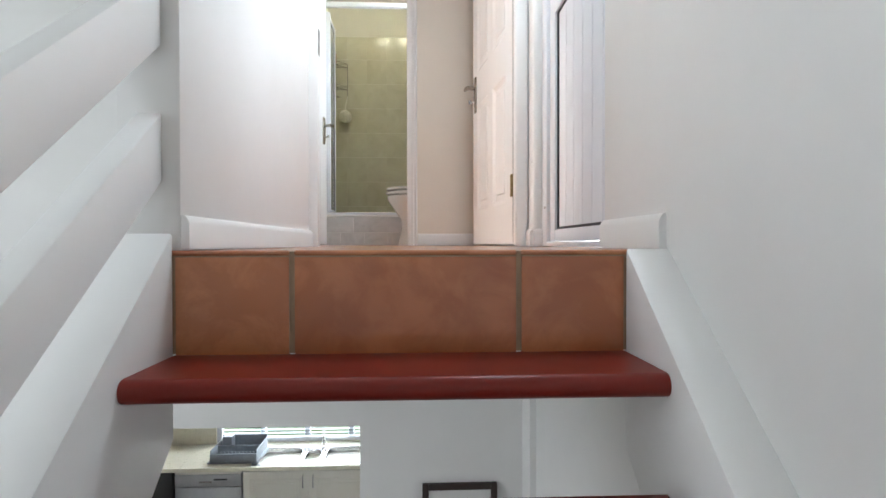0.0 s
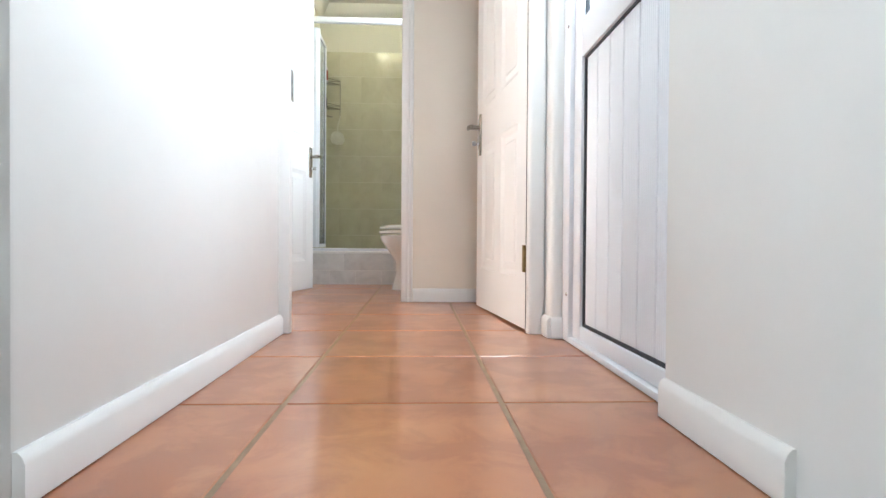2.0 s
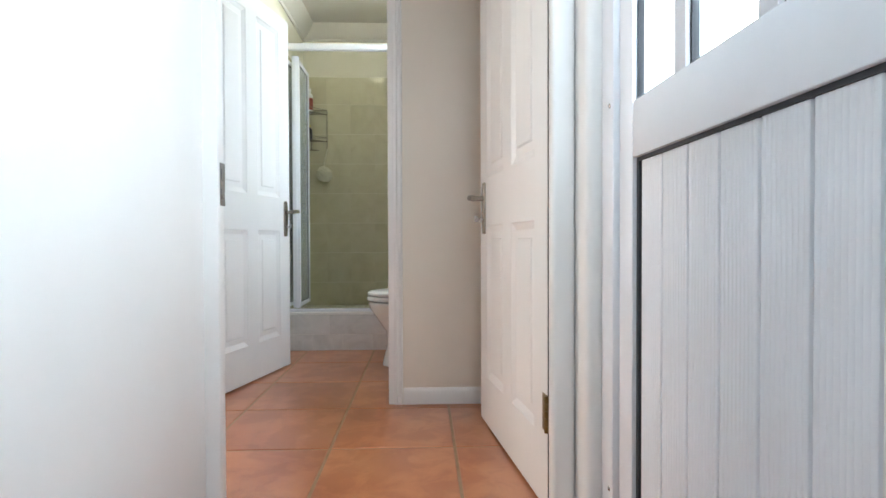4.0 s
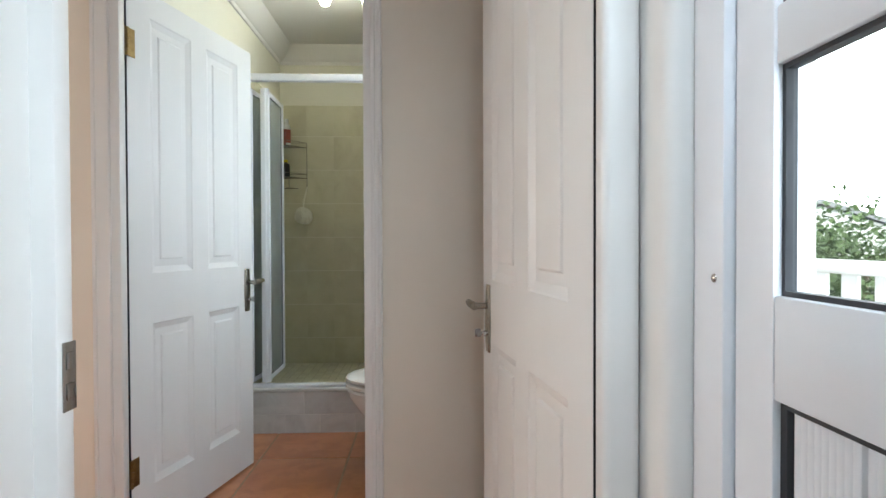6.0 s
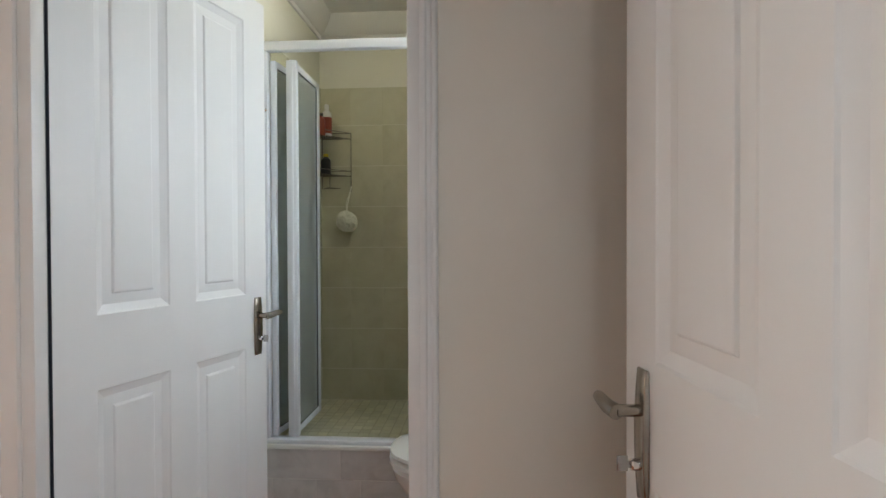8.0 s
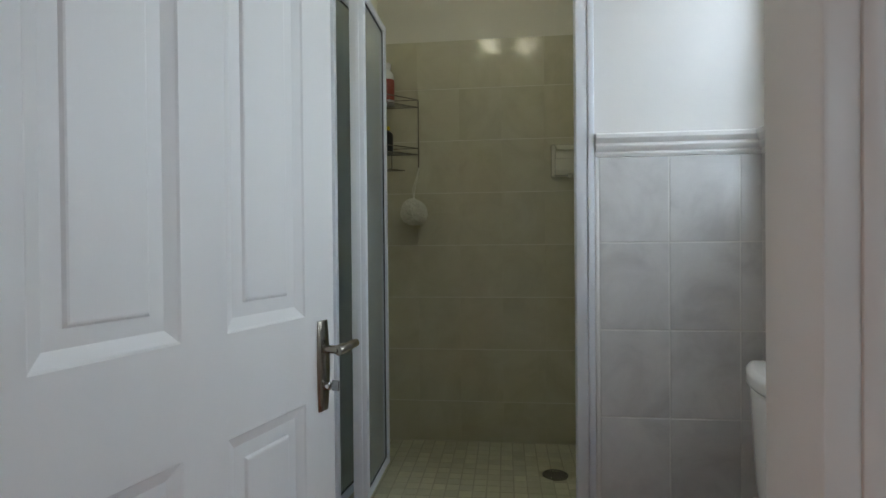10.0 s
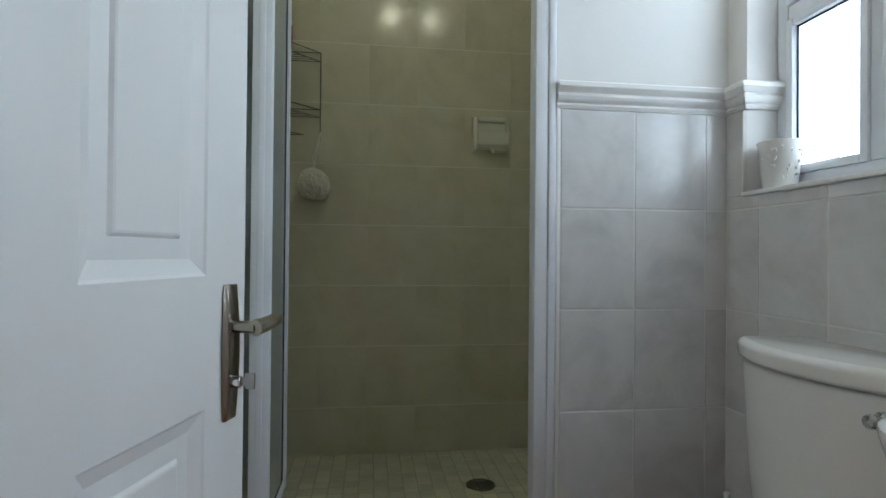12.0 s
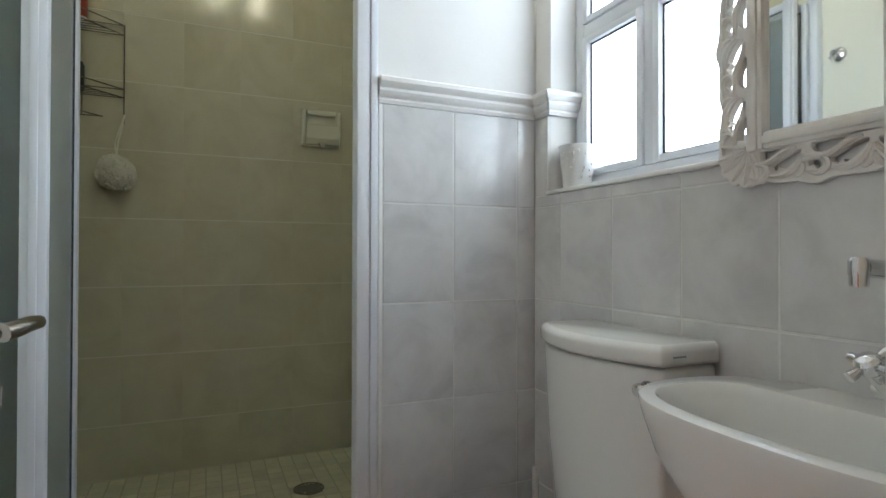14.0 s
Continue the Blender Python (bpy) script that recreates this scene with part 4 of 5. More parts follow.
def basin():
    root = thing("wash_basin", pose(0.391, 3.790, -0.049), "white ceramic wall basin with rounded bowl", "wash basin")

    def rim(z, a, b, cx=-0.19, flat=-0.001, power=2.6):
        return oval(cx, 0, z, a, b * 1.16, power, 56, flat)
    outer = [rim(0.640, 0.085, 0.075, -0.12), rim(0.662, 0.120, 0.110, -0.135), rim(0.71, 0.146, 0.155, -0.148), rim(0.77, 0.161, 0.192, -0.156), rim(0.820, 0.167, 0.211, -0.159), rim(0.840, 0.170, 0.2155, -0.160), rim(0.847, 0.169, 0.2145, -0.160), rim(0.8495, 0.165, 0.211, -0.160)]
    inner = [oval(-0.182, 0, z, a, b * 1.16, 2.7, 56, -0.092 + s) for z, a, b, s in ((0.8490, 0.123, 0.187, 0.0), (0.845, 0.119, 0.183, -0.002), (0.832, 0.115, 0.177, -0.004), (0.79, 0.104, 0.158, -0.012), (0.755, 0.088, 0.130, -0.024), (0.735, 0.060, 0.085, -0.05))]
    part("bowl", loft(outer + inner), CERAMIC, root)
    part("pedestal", loft([oval(-0.13, 0, z, a, b, 2.4) for z, a, b in ((0.049, 0.085, 0.095), (0.08, 0.080, 0.090), (0.25, 0.062, 0.072), (0.55, 0.072, 0.082), (0.655, 0.095, 0.10))]), CERAMIC, root)
    bm = lathe([(0.022, 0.0), (0.022, 0.004), (0.016, 0.005), (0.0, 0.003)], 20)
    bmesh.ops.transform(bm, matrix=Matrix.Translation((-0.190, 0, 0.7355)), verts=bm.verts)
    part("waste", bm, CHROME, root)
    bm = lathe([(0.012, 0.0), (0.012, 0.003), (0.007, 0.004), (0.0, 0.0)], 18)
    bmesh.ops.transform(bm, matrix=Matrix.Translation((-0.108, -0.070, 0.800)) @ Matrix.Rotation(radians(-80), 4, "Y"), verts=bm.verts)
    part("overflow", bm, DRAIN, root, "round metal overflow hole")
    tap = thing("basin_tap", pose(0.331, 3.728, 0.8005), "chrome pillar mixer tap with cross handles", "tap")
    body = lathe([(0.0, 0), (0.030, 0), (0.030, 0.006), (0.022, 0.010), (0.020, 0.045), (0.018, 0.05), (0.0, 0.05)], 24)
    tube(body, [(0, -0.065, 0.03), (0, 0.065, 0.03)], 0.014, 14)
    part("body", body, CHROME, tap)
    spout = part("spout", tube(bmesh.new(), [(0, 0, 0.05), (0, 0, 0.13), (-0.006, 0.001, 0.160), (-0.022, 0.003, 0.178), (-0.05, 0.006, 0.184), (-0.09, 0.012, 0.188), (-0.116, 0.016, 0.190)], lambda t: 0.0135 - 0.003 * t, 18), CHROME, tap, "swan-neck chrome spout")
    bm = lathe([(0.0, -0.022), (0.0090, -0.022), (0.0100, -0.019), (0.0100, -0.010), (0.0108, -0.008), (0.0108, 0.008), (0.008, 0.012), (0.0, 0.013)], 22)
    bmesh.ops.transform(bm, matrix=Matrix.Translation((-0.122, 0.017, 0.190)), verts=bm.verts)
    part("aerator", bm, CHROME, spout, "chrome outlet nozzle")
    for s in (-1, 1):
        bm = tube(bmesh.new(), [(0, s * 0.050, 0.03), (-0.016, s * 0.053, 0.046), (-0.026, s * 0.055, 0.058)], lambda t: 0.0125 - 0.002 * t, 16)
        c = Vector((-0.032, s * 0.056, 0.064))
        axis = Vector((-0.55, 0.12 * s, 0.80)).normalized()
        tube(bm, [c - axis * 0.012, c - axis * 0.008, c + axis * 0.006, c + axis * 0.012, c + axis * 0.014], lambda t: (0.013, 0.0165, 0.0165, 0.012, 0.004)[round(t * 4)], 18)
        one = axis.cross(Vector((0.2, 1.0, 0.35))).normalized()
        two = axis.cross(one)
        for d in (one, -one, two, -two):
            tube(bm, [c, c + d * 0.018, c + d * 0.027, c + d * 0.031], lambda u: 0.0062 if u < 0.5 else 0.0078, 12)
        part("cross_handle", bm, CHROME, tap, "chrome cross handle")


basin()


def smooth_loop(points, steps=5):
    """A closed curve through the points."""
    n = len(points)
    out = []
    for i in range(n):
        a, b, c, d = (Vector(points[(i + k) % n]) for k in (-1, 0, 1, 2))
        for s in range(steps):
            t = s / steps
            out.append(0.5 * (2 * b + (c - a) * t + (2 * a - 5 * b + 4 * c - d) * t * t + (3 * b - a - 3 * c + d) * t ** 3))
    return out


def pierced_board(outline, holes, back, front):
    """A board across x with an outline and holes in y and z."""
    bm = bmesh.new()
    edges = []
    for loop in [outline, *holes]:
        vs = [bm.verts.new((back, p[0], p[1])) for p in loop]
        edges += [bm.edges.new((vs[k], vs[(k + 1) % len(vs)])) for k in range(len(vs))]
    bmesh.ops.triangle_fill(bm, use_beauty=True, use_dissolve=False, edges=edges)
    made = bmesh.ops.extrude_face_region(bm, geom=list(bm.faces))
    for q in made["geom"]:
        if isinstance(q, bmesh.types.BMVert):
            q.co.x = front
    bmesh.ops.recalc_face_normals(bm, faces=bm.faces)
    rim = [e for e in bm.edges if len(e.link_faces) == 2 and all(abs(v.co.x - front) < 1e-6 for v in e.verts) and e.calc_face_angle(0) > 1.0]
    bmesh.ops.bevel(bm, geom=rim, offset=0.0022, segments=2, profile=0.5, affect="EDGES", clamp_overlap=True)
    return bm


def mirror():
    """Mirror in a carved, pierced scrollwork frame."""
    y0, y1, z0, z1 = 3.563, 4.071, 1.123, 1.869
    fw = 0.089
    root = thing("carved_mirror", pose(0.391, (y0 + y1) / 2, z0), "wall mirror in a whitewashed carved scrollwork frame", "mirror")
    h, w = z1 - z0, (y1 - y0) / 2
    iy, iz0, iz1 = w - fw, fw, h - fw
    part("glass", boxes((-0.012, -0.006, -iy - 0.004, iy + 0.004, iz0 - 0.004, iz1 + 0.004)), MIRROR, root, "silvered mirror glass")
    t = 0.030
    for a in ((-iy - t, -iy, iz0 - t, iz1 + t), (iy, iy + t, iz0 - t, iz1 + t), (-iy, iy, iz0 - t, iz0), (-iy, iy, iz1, iz1 + t)):
        bm = box(bmesh.new(), -0.024, -0.004, *a, bevel=0.005)
        cy, cz = (0.008, 0.0) if a[3] - a[2] > 0.2 else (0.0, 0.008)
        box(bm, -0.028, -0.020, a[0] + cy, a[1] - cy, a[2] + cz, a[3] - cz, bevel=0.0035)
        part("inner_moulding", bm, CARVED, root)
    band = fw - t

    def rib(bm, line, wide, front=-0.0235, back=-0.010):
        pts = [Vector((0, *p)) for p in line]
        n = len(pts)
        rings = []
        for i, p in enumerate(pts):
            way = (pts[min(i + 1, n - 1)] - pts[max(i - 1, 0)]).normalized()
            u = i / (n - 1)
            side = Vector((0, -way.z, way.y)) * wide * (0.18 + 0.82 * math.sin(math.pi * min(1.0, 0.10 + 0.86 * u)) ** 0.8) / 2
            rings.append([p + side + Vector((back, 0, 0)), p + side * 0.75 + Vector((front + 0.003, 0, 0)), p + Vector((front, 0, 0)), p - side * 0.75 + Vector((front + 0.003, 0, 0)), p - side + Vector((back, 0, 0))])
        vs = [[bm.verts.new(q) for q in r] for r in rings]
        for a, b in zip(vs, vs[1:]):
            for k in range(5):
                bm.faces.new((a[k], a[(k + 1) % 5], b[(k + 1) % 5], b[k]))
        bm.faces.new(vs[0])
        bm.faces.new(vs[-1])
        bmesh.ops.recalc_face_normals(bm, faces=bm.faces)
        return bm

    def bend(points, steps=6):
        """An open smooth line through the points."""
        pts = [Vector(p) for p in points]
        pts = [2 * pts[0] - pts[1], *pts, 2 * pts[-1] - pts[-2]]
        out = []
        for a, b, c, d in zip(pts, pts[1:], pts[2:], pts[3:]):
            for k in range(steps):
                q = k / steps
                out.append(0.5 * (2 * b + (c - a) * q + (2 * a - 5 * b + 4 * c - d) * q * q + (3 * b - a - 3 * c + d) * q ** 3))
        return [*out, pts[-2]]

    def side(start, along, out, length, count):
        """One carved side: a pierced board with raised stems and leaves, mirrored about its middle."""
        o, a, n = Vector(start), Vector(along), Vector(out)
        p = length / count

        def at(u, v):
            return tuple(o + a * u + n * (v * band / 0.070))
        edge, holes, ribs = [], [], []
        for k in range(count * 8 + 1):
            u = length * k / (count * 8)
            crest = 0.020 * max(0.0, 1 - abs(u - length * 0.30) / 0.026) + 0.020 * max(0.0, 1 - abs(u - length * 0.70) / 0.026)
            edge.append(at(u, 0.067 + 0.004 * math.sin(2 * math.pi * k / 8) + 0.002 * math.cos(2 * math.pi * k / 4) + crest))
        outline = [at(0, -0.002), *edge, at(length, -0.002)]
        for i in range(count):
            turn = i >= count / 2

            def q(u, v):
                return at(p * (i + (1 - u if turn else u)), v)
            holes.append(smooth_loop([q(0.10, 0.004), q(0.34, 0.003), q(0.60, 0.004), q(0.52, 0.013), q(0.34, 0.022), q(0.16, 0.020)]))
            holes.append(smooth_loop([q(0.40, 0.034), q(0.62, 0.022), q(0.90, 0.011), q(0.93, 0.020), q(0.80, 0.036), q(0.62, 0.047), q(0.57, 0.041), q(0.50, 0.049), q(0.42, 0.044)]))
            holes.append(smooth_loop([q(0.06, 0.034), q(0.20, 0.037), q(0.27, 0.045), q(0.20, 0.053), q(0.13, 0.044), q(0.07, 0.046)]))
            ribs.append((bend([q(-0.02, 0.030), q(0.18, 0.029), q(0.40, 0.027), q(0.62, 0.014), q(0.86, 0.006)]), 0.012))
            ribs.append((bend([q(0.02, 0.055), q(0.24, 0.060), q(0.36, 0.050), q(0.34, 0.036), q(0.24, 0.031)]), 0.011))
            ribs.append((bend([q(0.42, 0.055), q(0.66, 0.056), q(0.86, 0.044), q(0.97, 0.022)]), 0.013))
            ribs.append((bend([q(0.86, 0.060), q(0.95, 0.050), q(0.98, 0.036)]), 0.013))
        part("carved_side", pierced_board(outline, holes, -0.003, -0.017), CARVED, root, "pierced carved leaf scrollwork")
        for line, wide in ribs:
            part("carved_stem", rib(bmesh.new(), line, wide), CARVED, root)

    for s in (-1, 1):
        side((s * (iy + t), iz0 - t), (0, 1), (s, 0), iz1 - iz0 + 2 * t, 6)
        side((-iy - t, iz0 - t if s < 0 else iz1 + t), (1, 0), (0, s), 2 * (iy + t), 4)
    for sy in (-1, 1):
        for sz in (-1, 1):
            c = Vector((sy * (iy + t - 0.006), iz0 - t + 0.006 if sz < 0 else iz1 + t - 0.006))

            def ray(ang, r):
                return c + Vector((sy * math.cos(radians(ang)), sz * math.sin(radians(ang)))) * r
            fan = [ray(-24 + 138 * k / 48, 0.058 + 0.010 * math.sin(math.pi * k / 48) + 0.006 * abs(math.sin(math.pi * k / 8)) - 0.004) for k in range(49)]
            part("corner_leaf", pierced_board([c - Vector((sy, sz)) * 0.012, *fan], [], -0.0035, -0.0185), CARVED, root, "fanned carved corner leaf")
            for k in range(6):
                ang = -12 + 138 * k / 6
                part("leaf_vein", rib(bmesh.new(), [ray(ang, 0.010 + 0.052 * i / 7) for i in range(8)], 0.012, -0.0240), CARVED, root)


mirror()


def small_bathroom_things():
    pot = thing("white_pot", pose(0.440, 4.575, 1.1832), "white embossed ceramic pot on the window sill", "pot")
    part("body", lathe([(0.0, 0), (0.034, 0), (0.037, 0.004), (0.048, 0.108), (0.0505, 0.115), (0.0485, 0.1165), (0.045, 0.109), (0.035, 0.012), (0.0, 0.012)], 36), BRONZE_GLAZE, pot)
    bm = bmesh.new()
    for k in range(44):
        a, z = random.uniform(0, 2 * math.pi), random.uniform(0.025, 0.098)
        r = 0.0375 + 0.0107 * z / 0.108
        m = Matrix.Translation((r * math.cos(a), r * math.sin(a), z)) @ Matrix.Diagonal((0.6, 0.6, 1, 1))
        bmesh.ops.create_icosphere(bm, subdivisions=1, radius=random.uniform(0.003, 0.0055), matrix=m)
    part("relief", bm, BRONZE_GLAZE, pot, "raised leaf dots")["kind"] = "stuff"
    hook = thing("robe_hook", pose(-0.9545, 4.655, 1.765), "round chrome robe hook on the wall", "hook")
    bm = lathe([(0.026, 0.0), (0.026, 0.004), (0.018, 0.010), (0.009, 0.013), (0.009, 0.035), (0.012, 0.040), (0.0, 0.043)], 24)
    bmesh.ops.transform(bm, matrix=Matrix.Rotation(radians(90), 4, "Y"), verts=bm.verts)
    part("rose", bm, CHROME, hook)
    part("peg", tube(bmesh.new(), [(0.025, 0, 0), (0.034, 0, -0.02), (0.046, 0, -0.028), (0.058, 0, -0.020)], 0.006, 10), CHROME, hook)
    lamp = thing("ceiling_lamp", pose(-0.325, 4.59, H), "two-bulb bathroom ceiling lamp, switched on", "ceiling lamp")
    part("base", lathe([(0.0, 0.0), (0.06, 0.0), (0.06, -0.02), (0.045, -0.03), (0.0, -0.03)], 28), TRIM, lamp)
    part("bar", boxes((-0.14, 0.14, -0.014, 0.014, -0.042, -0.028), bevel=0.004), CHROME, lamp)
    for s in (-1, 1):
        bm = lathe([(0.0, -0.125), (0.022, -0.119), (0.032, -0.098), (0.027, -0.076), (0.015, -0.055), (0.013, -0.043)], 20)
        bmesh.ops.transform(bm, matrix=Matrix.Translation((s * 0.116, 0, 0)), verts=bm.verts)
        part("bulb", bm, BULB, lamp, "glowing warm bulb")


small_bathroom_things()


# ---- bedroom ----
def bed():
    root = thing("bed", pose(-2.75, 5.72, 0.0), "low single bed with white duvet and pleated valance", "bed")
    part("base", boxes((-0.45, 0.43, -1.0, 1.0, 0.04, 0.30), bevel=0.02), SKIRT, root)
    pts = [(-0.46 + 0.92 * k / 89, -1.02 + 0.009 * math.sin(k * 1.1)) for k in range(90)]
    pts += [(0.46 + 0.010 * math.sin(k * 0.9), -1.02 + 2.04 * k / 179) for k in range(180)]
    pts += [(0.442, 1.02), (0.442, -1.005), (-0.46, -1.005)]
    part("valance", prism(pts, 0.012, 0.315), SKIRT, root, "pleated pinkish valance")
    part("mattress", boxes((-0.45, 0.445, -1.0, 1.0, 0.301, 0.425), bevel=0.035), LINEN, root)
    # duvet: a soft sheet that hangs over both long sides with an uneven hem
    bm = bmesh.new()
    span = [(-0.485, 0.0), (-0.483, 0.5), (-0.470, 0.85), (-0.43, 1.0), (-0.2, 1.12), (0.0, 1.15), (0.2, 1.12), (0.43, 1.0), (0.470, 0.85), (0.483, 0.5), (0.485, 0.0)]
    rows = []
    for k in range(41):
        y = -1.025 + 1.62 * k / 40
        hem = 0.300 + 0.014 * math.sin(5.0 * y) + 0.006 * math.sin(17 * y)
        rows.append([bm.verts.new((x + 0.006 * math.sin(9 * y + 3 * x), y, hem + (0.432 - hem) * f + 0.006 * math.sin(7 * y + 8 * x) * f)) for x, f in span])
    for a, b in zip(rows, rows[1:]):
        for q in range(len(span) - 1):
            bm.faces.new((a[q], a[q + 1], b[q + 1], b[q]))
    bmesh.ops.recalc_face_normals(bm, faces=bm.faces)
    bmesh.ops.solidify(bm, geom=list(bm.faces), thickness=0.012)
    part("duvet", bm, LINEN, root, "crumpled white duvet")


bed()


# ---- kitchen below ----
def kitchen():
    top = -1.99

    def carcass(name, x0, x1, label, cat):
        return thing(name, pose(x0, 5.0, LOW), label, cat, ""), x1 - x0
    d, w = carcass("dishwasher", -2.231, -1.635, "silver built-under dishwasher with control panel", "dishwasher")
    part("body", boxes((0.003, w - 0.003, 0.03, 0.56, 0.03, 0.84), bevel=0.004), APPLIANCE, d)
    part("door", boxes((0.006, w - 0.006, 0.0, 0.029, 0.10, 0.72), bevel=0.006), APPLIANCE, d)
    panel = part("control_panel", boxes((0.006, w - 0.006, -0.008, 0.029, 0.725, 0.835), bevel=0.006), APPLIANCE, d)
    part("display", boxes((0.35, 0.47, -0.0095, -0.0075, 0.785, 0.80)), BLACK, panel)
    part("top_strip", boxes((0.008, w - 0.008, -0.004, 0.029, 0.838, 0.868), bevel=0.003), CREAM, d)
    part("grip", boxes((0.22, 0.33, -0.0105, -0.0075, 0.765, 0.78)), CHROME, panel)
    c, w = carcass("sink_cabinet", -1.628, -0.345, "cream two-door kitchen cabinet with raised panels", "kitchen cabinet")
    part("body", boxes((0, w, 0.02, 0.56, 0.10, 0.862), bevel=0.003), CREAM, c)
    part("plinth", boxes((0, w, 0.06, 0.5, 0.0, 0.0995)), CREAM, c)
    for x0, hx in ((0.004, 0.535), (0.585, 0.045)):
        leaf = part("door", grid_leaf(0.576, 0.74, 0.02, [0.06, 0.516], [0.06, 0.68], {(1, 1)}), CREAM, c)
        leaf.location = (x0, 0.008, 0.11)
        bm = tube(bmesh.new(), [(hx, -0.010, 0.59), (hx, -0.034, 0.60), (hx, -0.036, 0.65), (hx, -0.034, 0.70), (hx, -0.010, 0.71)], 0.006, 10)
        part("handle", bm, CHROME, leaf, "chrome bow handle")
    dark = thing("oven_unit", pose(-2.895, 5.0, LOW), "dark built-in oven unit at the counter's end", "oven")
    part("front", boxes((0.0, 0.65, 0.0, 0.56, 0.0, 0.866), bevel=0.005), BLACK, dark)
    wt = thing("worktop", pose(-2.905, 4.98, top), "cream laminate kitchen worktop with rounded edge", "worktop")
    part("slab", boxes((0.0, 1.345, 0.0, 0.598, -0.034, 0.0), (1.345, 2.385, 0.0, 0.035, -0.034, 0.0), (1.345, 2.385, 0.465, 0.598, -0.034, 0.0), (2.385, 2.66, 0.0, 0.598, -0.034, 0.0)), COUNTER, wt)
    s = thing("double_sink", pose(-1.565, 5.01, top), "stainless steel double bowl sink", "sink")
    for x0, x1, a, b in ((0.0, 0.43, 0.190, 0.190), (0.43, 0.61, 0.070, 0.11), (0.61, 1.05, 0.190, 0.190)):
        cx, hx = (x0 + x1) / 2, (x1 - x0) / 2
        rings = [oval(cx, 0.22, z, hx, 0.222, 24.0, 64) for z in (0.0005, 0.004)]
        rings += [oval(cx, 0.22, z, a + e, b + e, 5.0, 64) for z, e in ((0.004, 0.010), (0.006, 0.006), (0.002, 0.0), (-0.03, -0.004), (-0.155, -0.012), (-0.18, -0.04))]
        part("bowl", loft(rings, False), STEEL, s)
    tap = thing("kitchen_tap", pose(-0.99, 5.52, top), "chrome kitchen mixer tap", "tap")
    bm = lathe([(0, 0), (0.03, 0), (0.03, 0.01), (0.02, 0.014), (0.018, 0.09), (0, 0.092)], 20)
    part("body", bm, CHROME, tap)
    part("spout", tube(bmesh.new(), [(0, 0, 0.09), (0, 0, 0.26), (0, -0.04, 0.31), (0, -0.12, 0.30), (0, -0.15, 0.26)], 0.011, 12), CHROME, tap)
    rack = thing("dish_rack", pose(-1.945, 5.07, top + 0.004), "grey plastic dish drying rack beside the sink", "dish rack")
    part("tray", boxes((-0.02, 0.44, -0.01, 0.38, 0.0, 0.012), bevel=0.003), GREY_PLASTIC, rack)
    t = 0.010
    for wall in ((0.0, 0.42, 0.0, t, 0.013, 0.085), (0.0, 0.42, 0.36 - t, 0.36, 0.013, 0.145), (0.0, t, t, 0.36 - t, 0.013, 0.115), (0.42 - t, 0.42, t, 0.36 - t, 0.013, 0.115), (t, 0.42 - t, 0.18, 0.19, 0.0205, 0.10)):
        part("basket_wall", boxes(wall, bevel=0.003), GREY_PLASTIC, rack)
    part("basket_floor", boxes((t, 0.42 - t, t, 0.36 - t, 0.013, 0.020), bevel=0.002), GREY_PLASTIC, rack)
    for k in range(11):
        part("prong", tube(bmesh.new(), [(0.05 + 0.033 * k, 0.05, 0.02), (0.05 + 0.033 * k, 0.05, 0.09)], 0.005, 8), GREY_PLASTIC, rack)
    part("cutlery_cup", boxes((0.03, 0.12, 0.24, 0.34, 0.02, 0.16), bevel=0.006), GREY_PLASTIC, rack)
    # window with blinds
    win = setting("window_2", boxes((-2.069, -2.02, 5.60, 5.66, -1.983, -0.801), (-0.30, -0.251, 5.60, 5.66, -1.983, -0.801), (-2.02, -0.30, 5.60, 5.66, -1.983, -1.940), (-2.02, -0.30, 5.60, 5.66, -0.85, -0.801), bevel=0.004), ALU,
                  "white kitchen window with a venetian blind", "window")
    for x in (-1.61, -1.17, -0.73):
        part("mullion", boxes((x - 0.025, x + 0.025, 5.602, 5.658, -1.940, -0.85), bevel=0.003), ALU, win)
    g = part("pane", boxes((-2.02, -0.30, 5.64, 5.645, -1.940, -0.85)), GLASS, win)
    g.visible_shadow = False
    blind = thing("venetian_blind", pose(-1.16, 5.588, -1.945), "white venetian blind drawn over the kitchen window", "blind")
    data = mesh_of("slat", prism([(-0.012, -0.004), (0.0, 0.0), (0.012, 0.004), (0.012, 0.005), (0.0, 0.001), (-0.012, -0.003)], -0.85, 0.85, "x"), BLIND)
    for k in range(30):
        ob = new("slat", data)
        ob.parent = blind
        ob.location = (0, 0, 0.02 + 0.035 * k)
    pic = thing("picture_frame", pose(0.148, 2.619, -1.572), "dark wooden picture frame with pale mount on wall", "picture frame")
    part("frame", boxes((-0.178, -0.148, -0.024, 0, 0.0, 0.445), (0.148, 0.178, -0.024, 0, 0.0, 0.445), (-0.148, 0.148, -0.024, 0, 0.0, 0.030), (-0.148, 0.148, -0.024, 0, 0.415, 0.445), bevel=0.003), DARK_WOOD, pic)
    part("mount", boxes((-0.148, 0.148, -0.010, -0.004, 0.03, 0.415)), PAPER, pic)


kitchen()


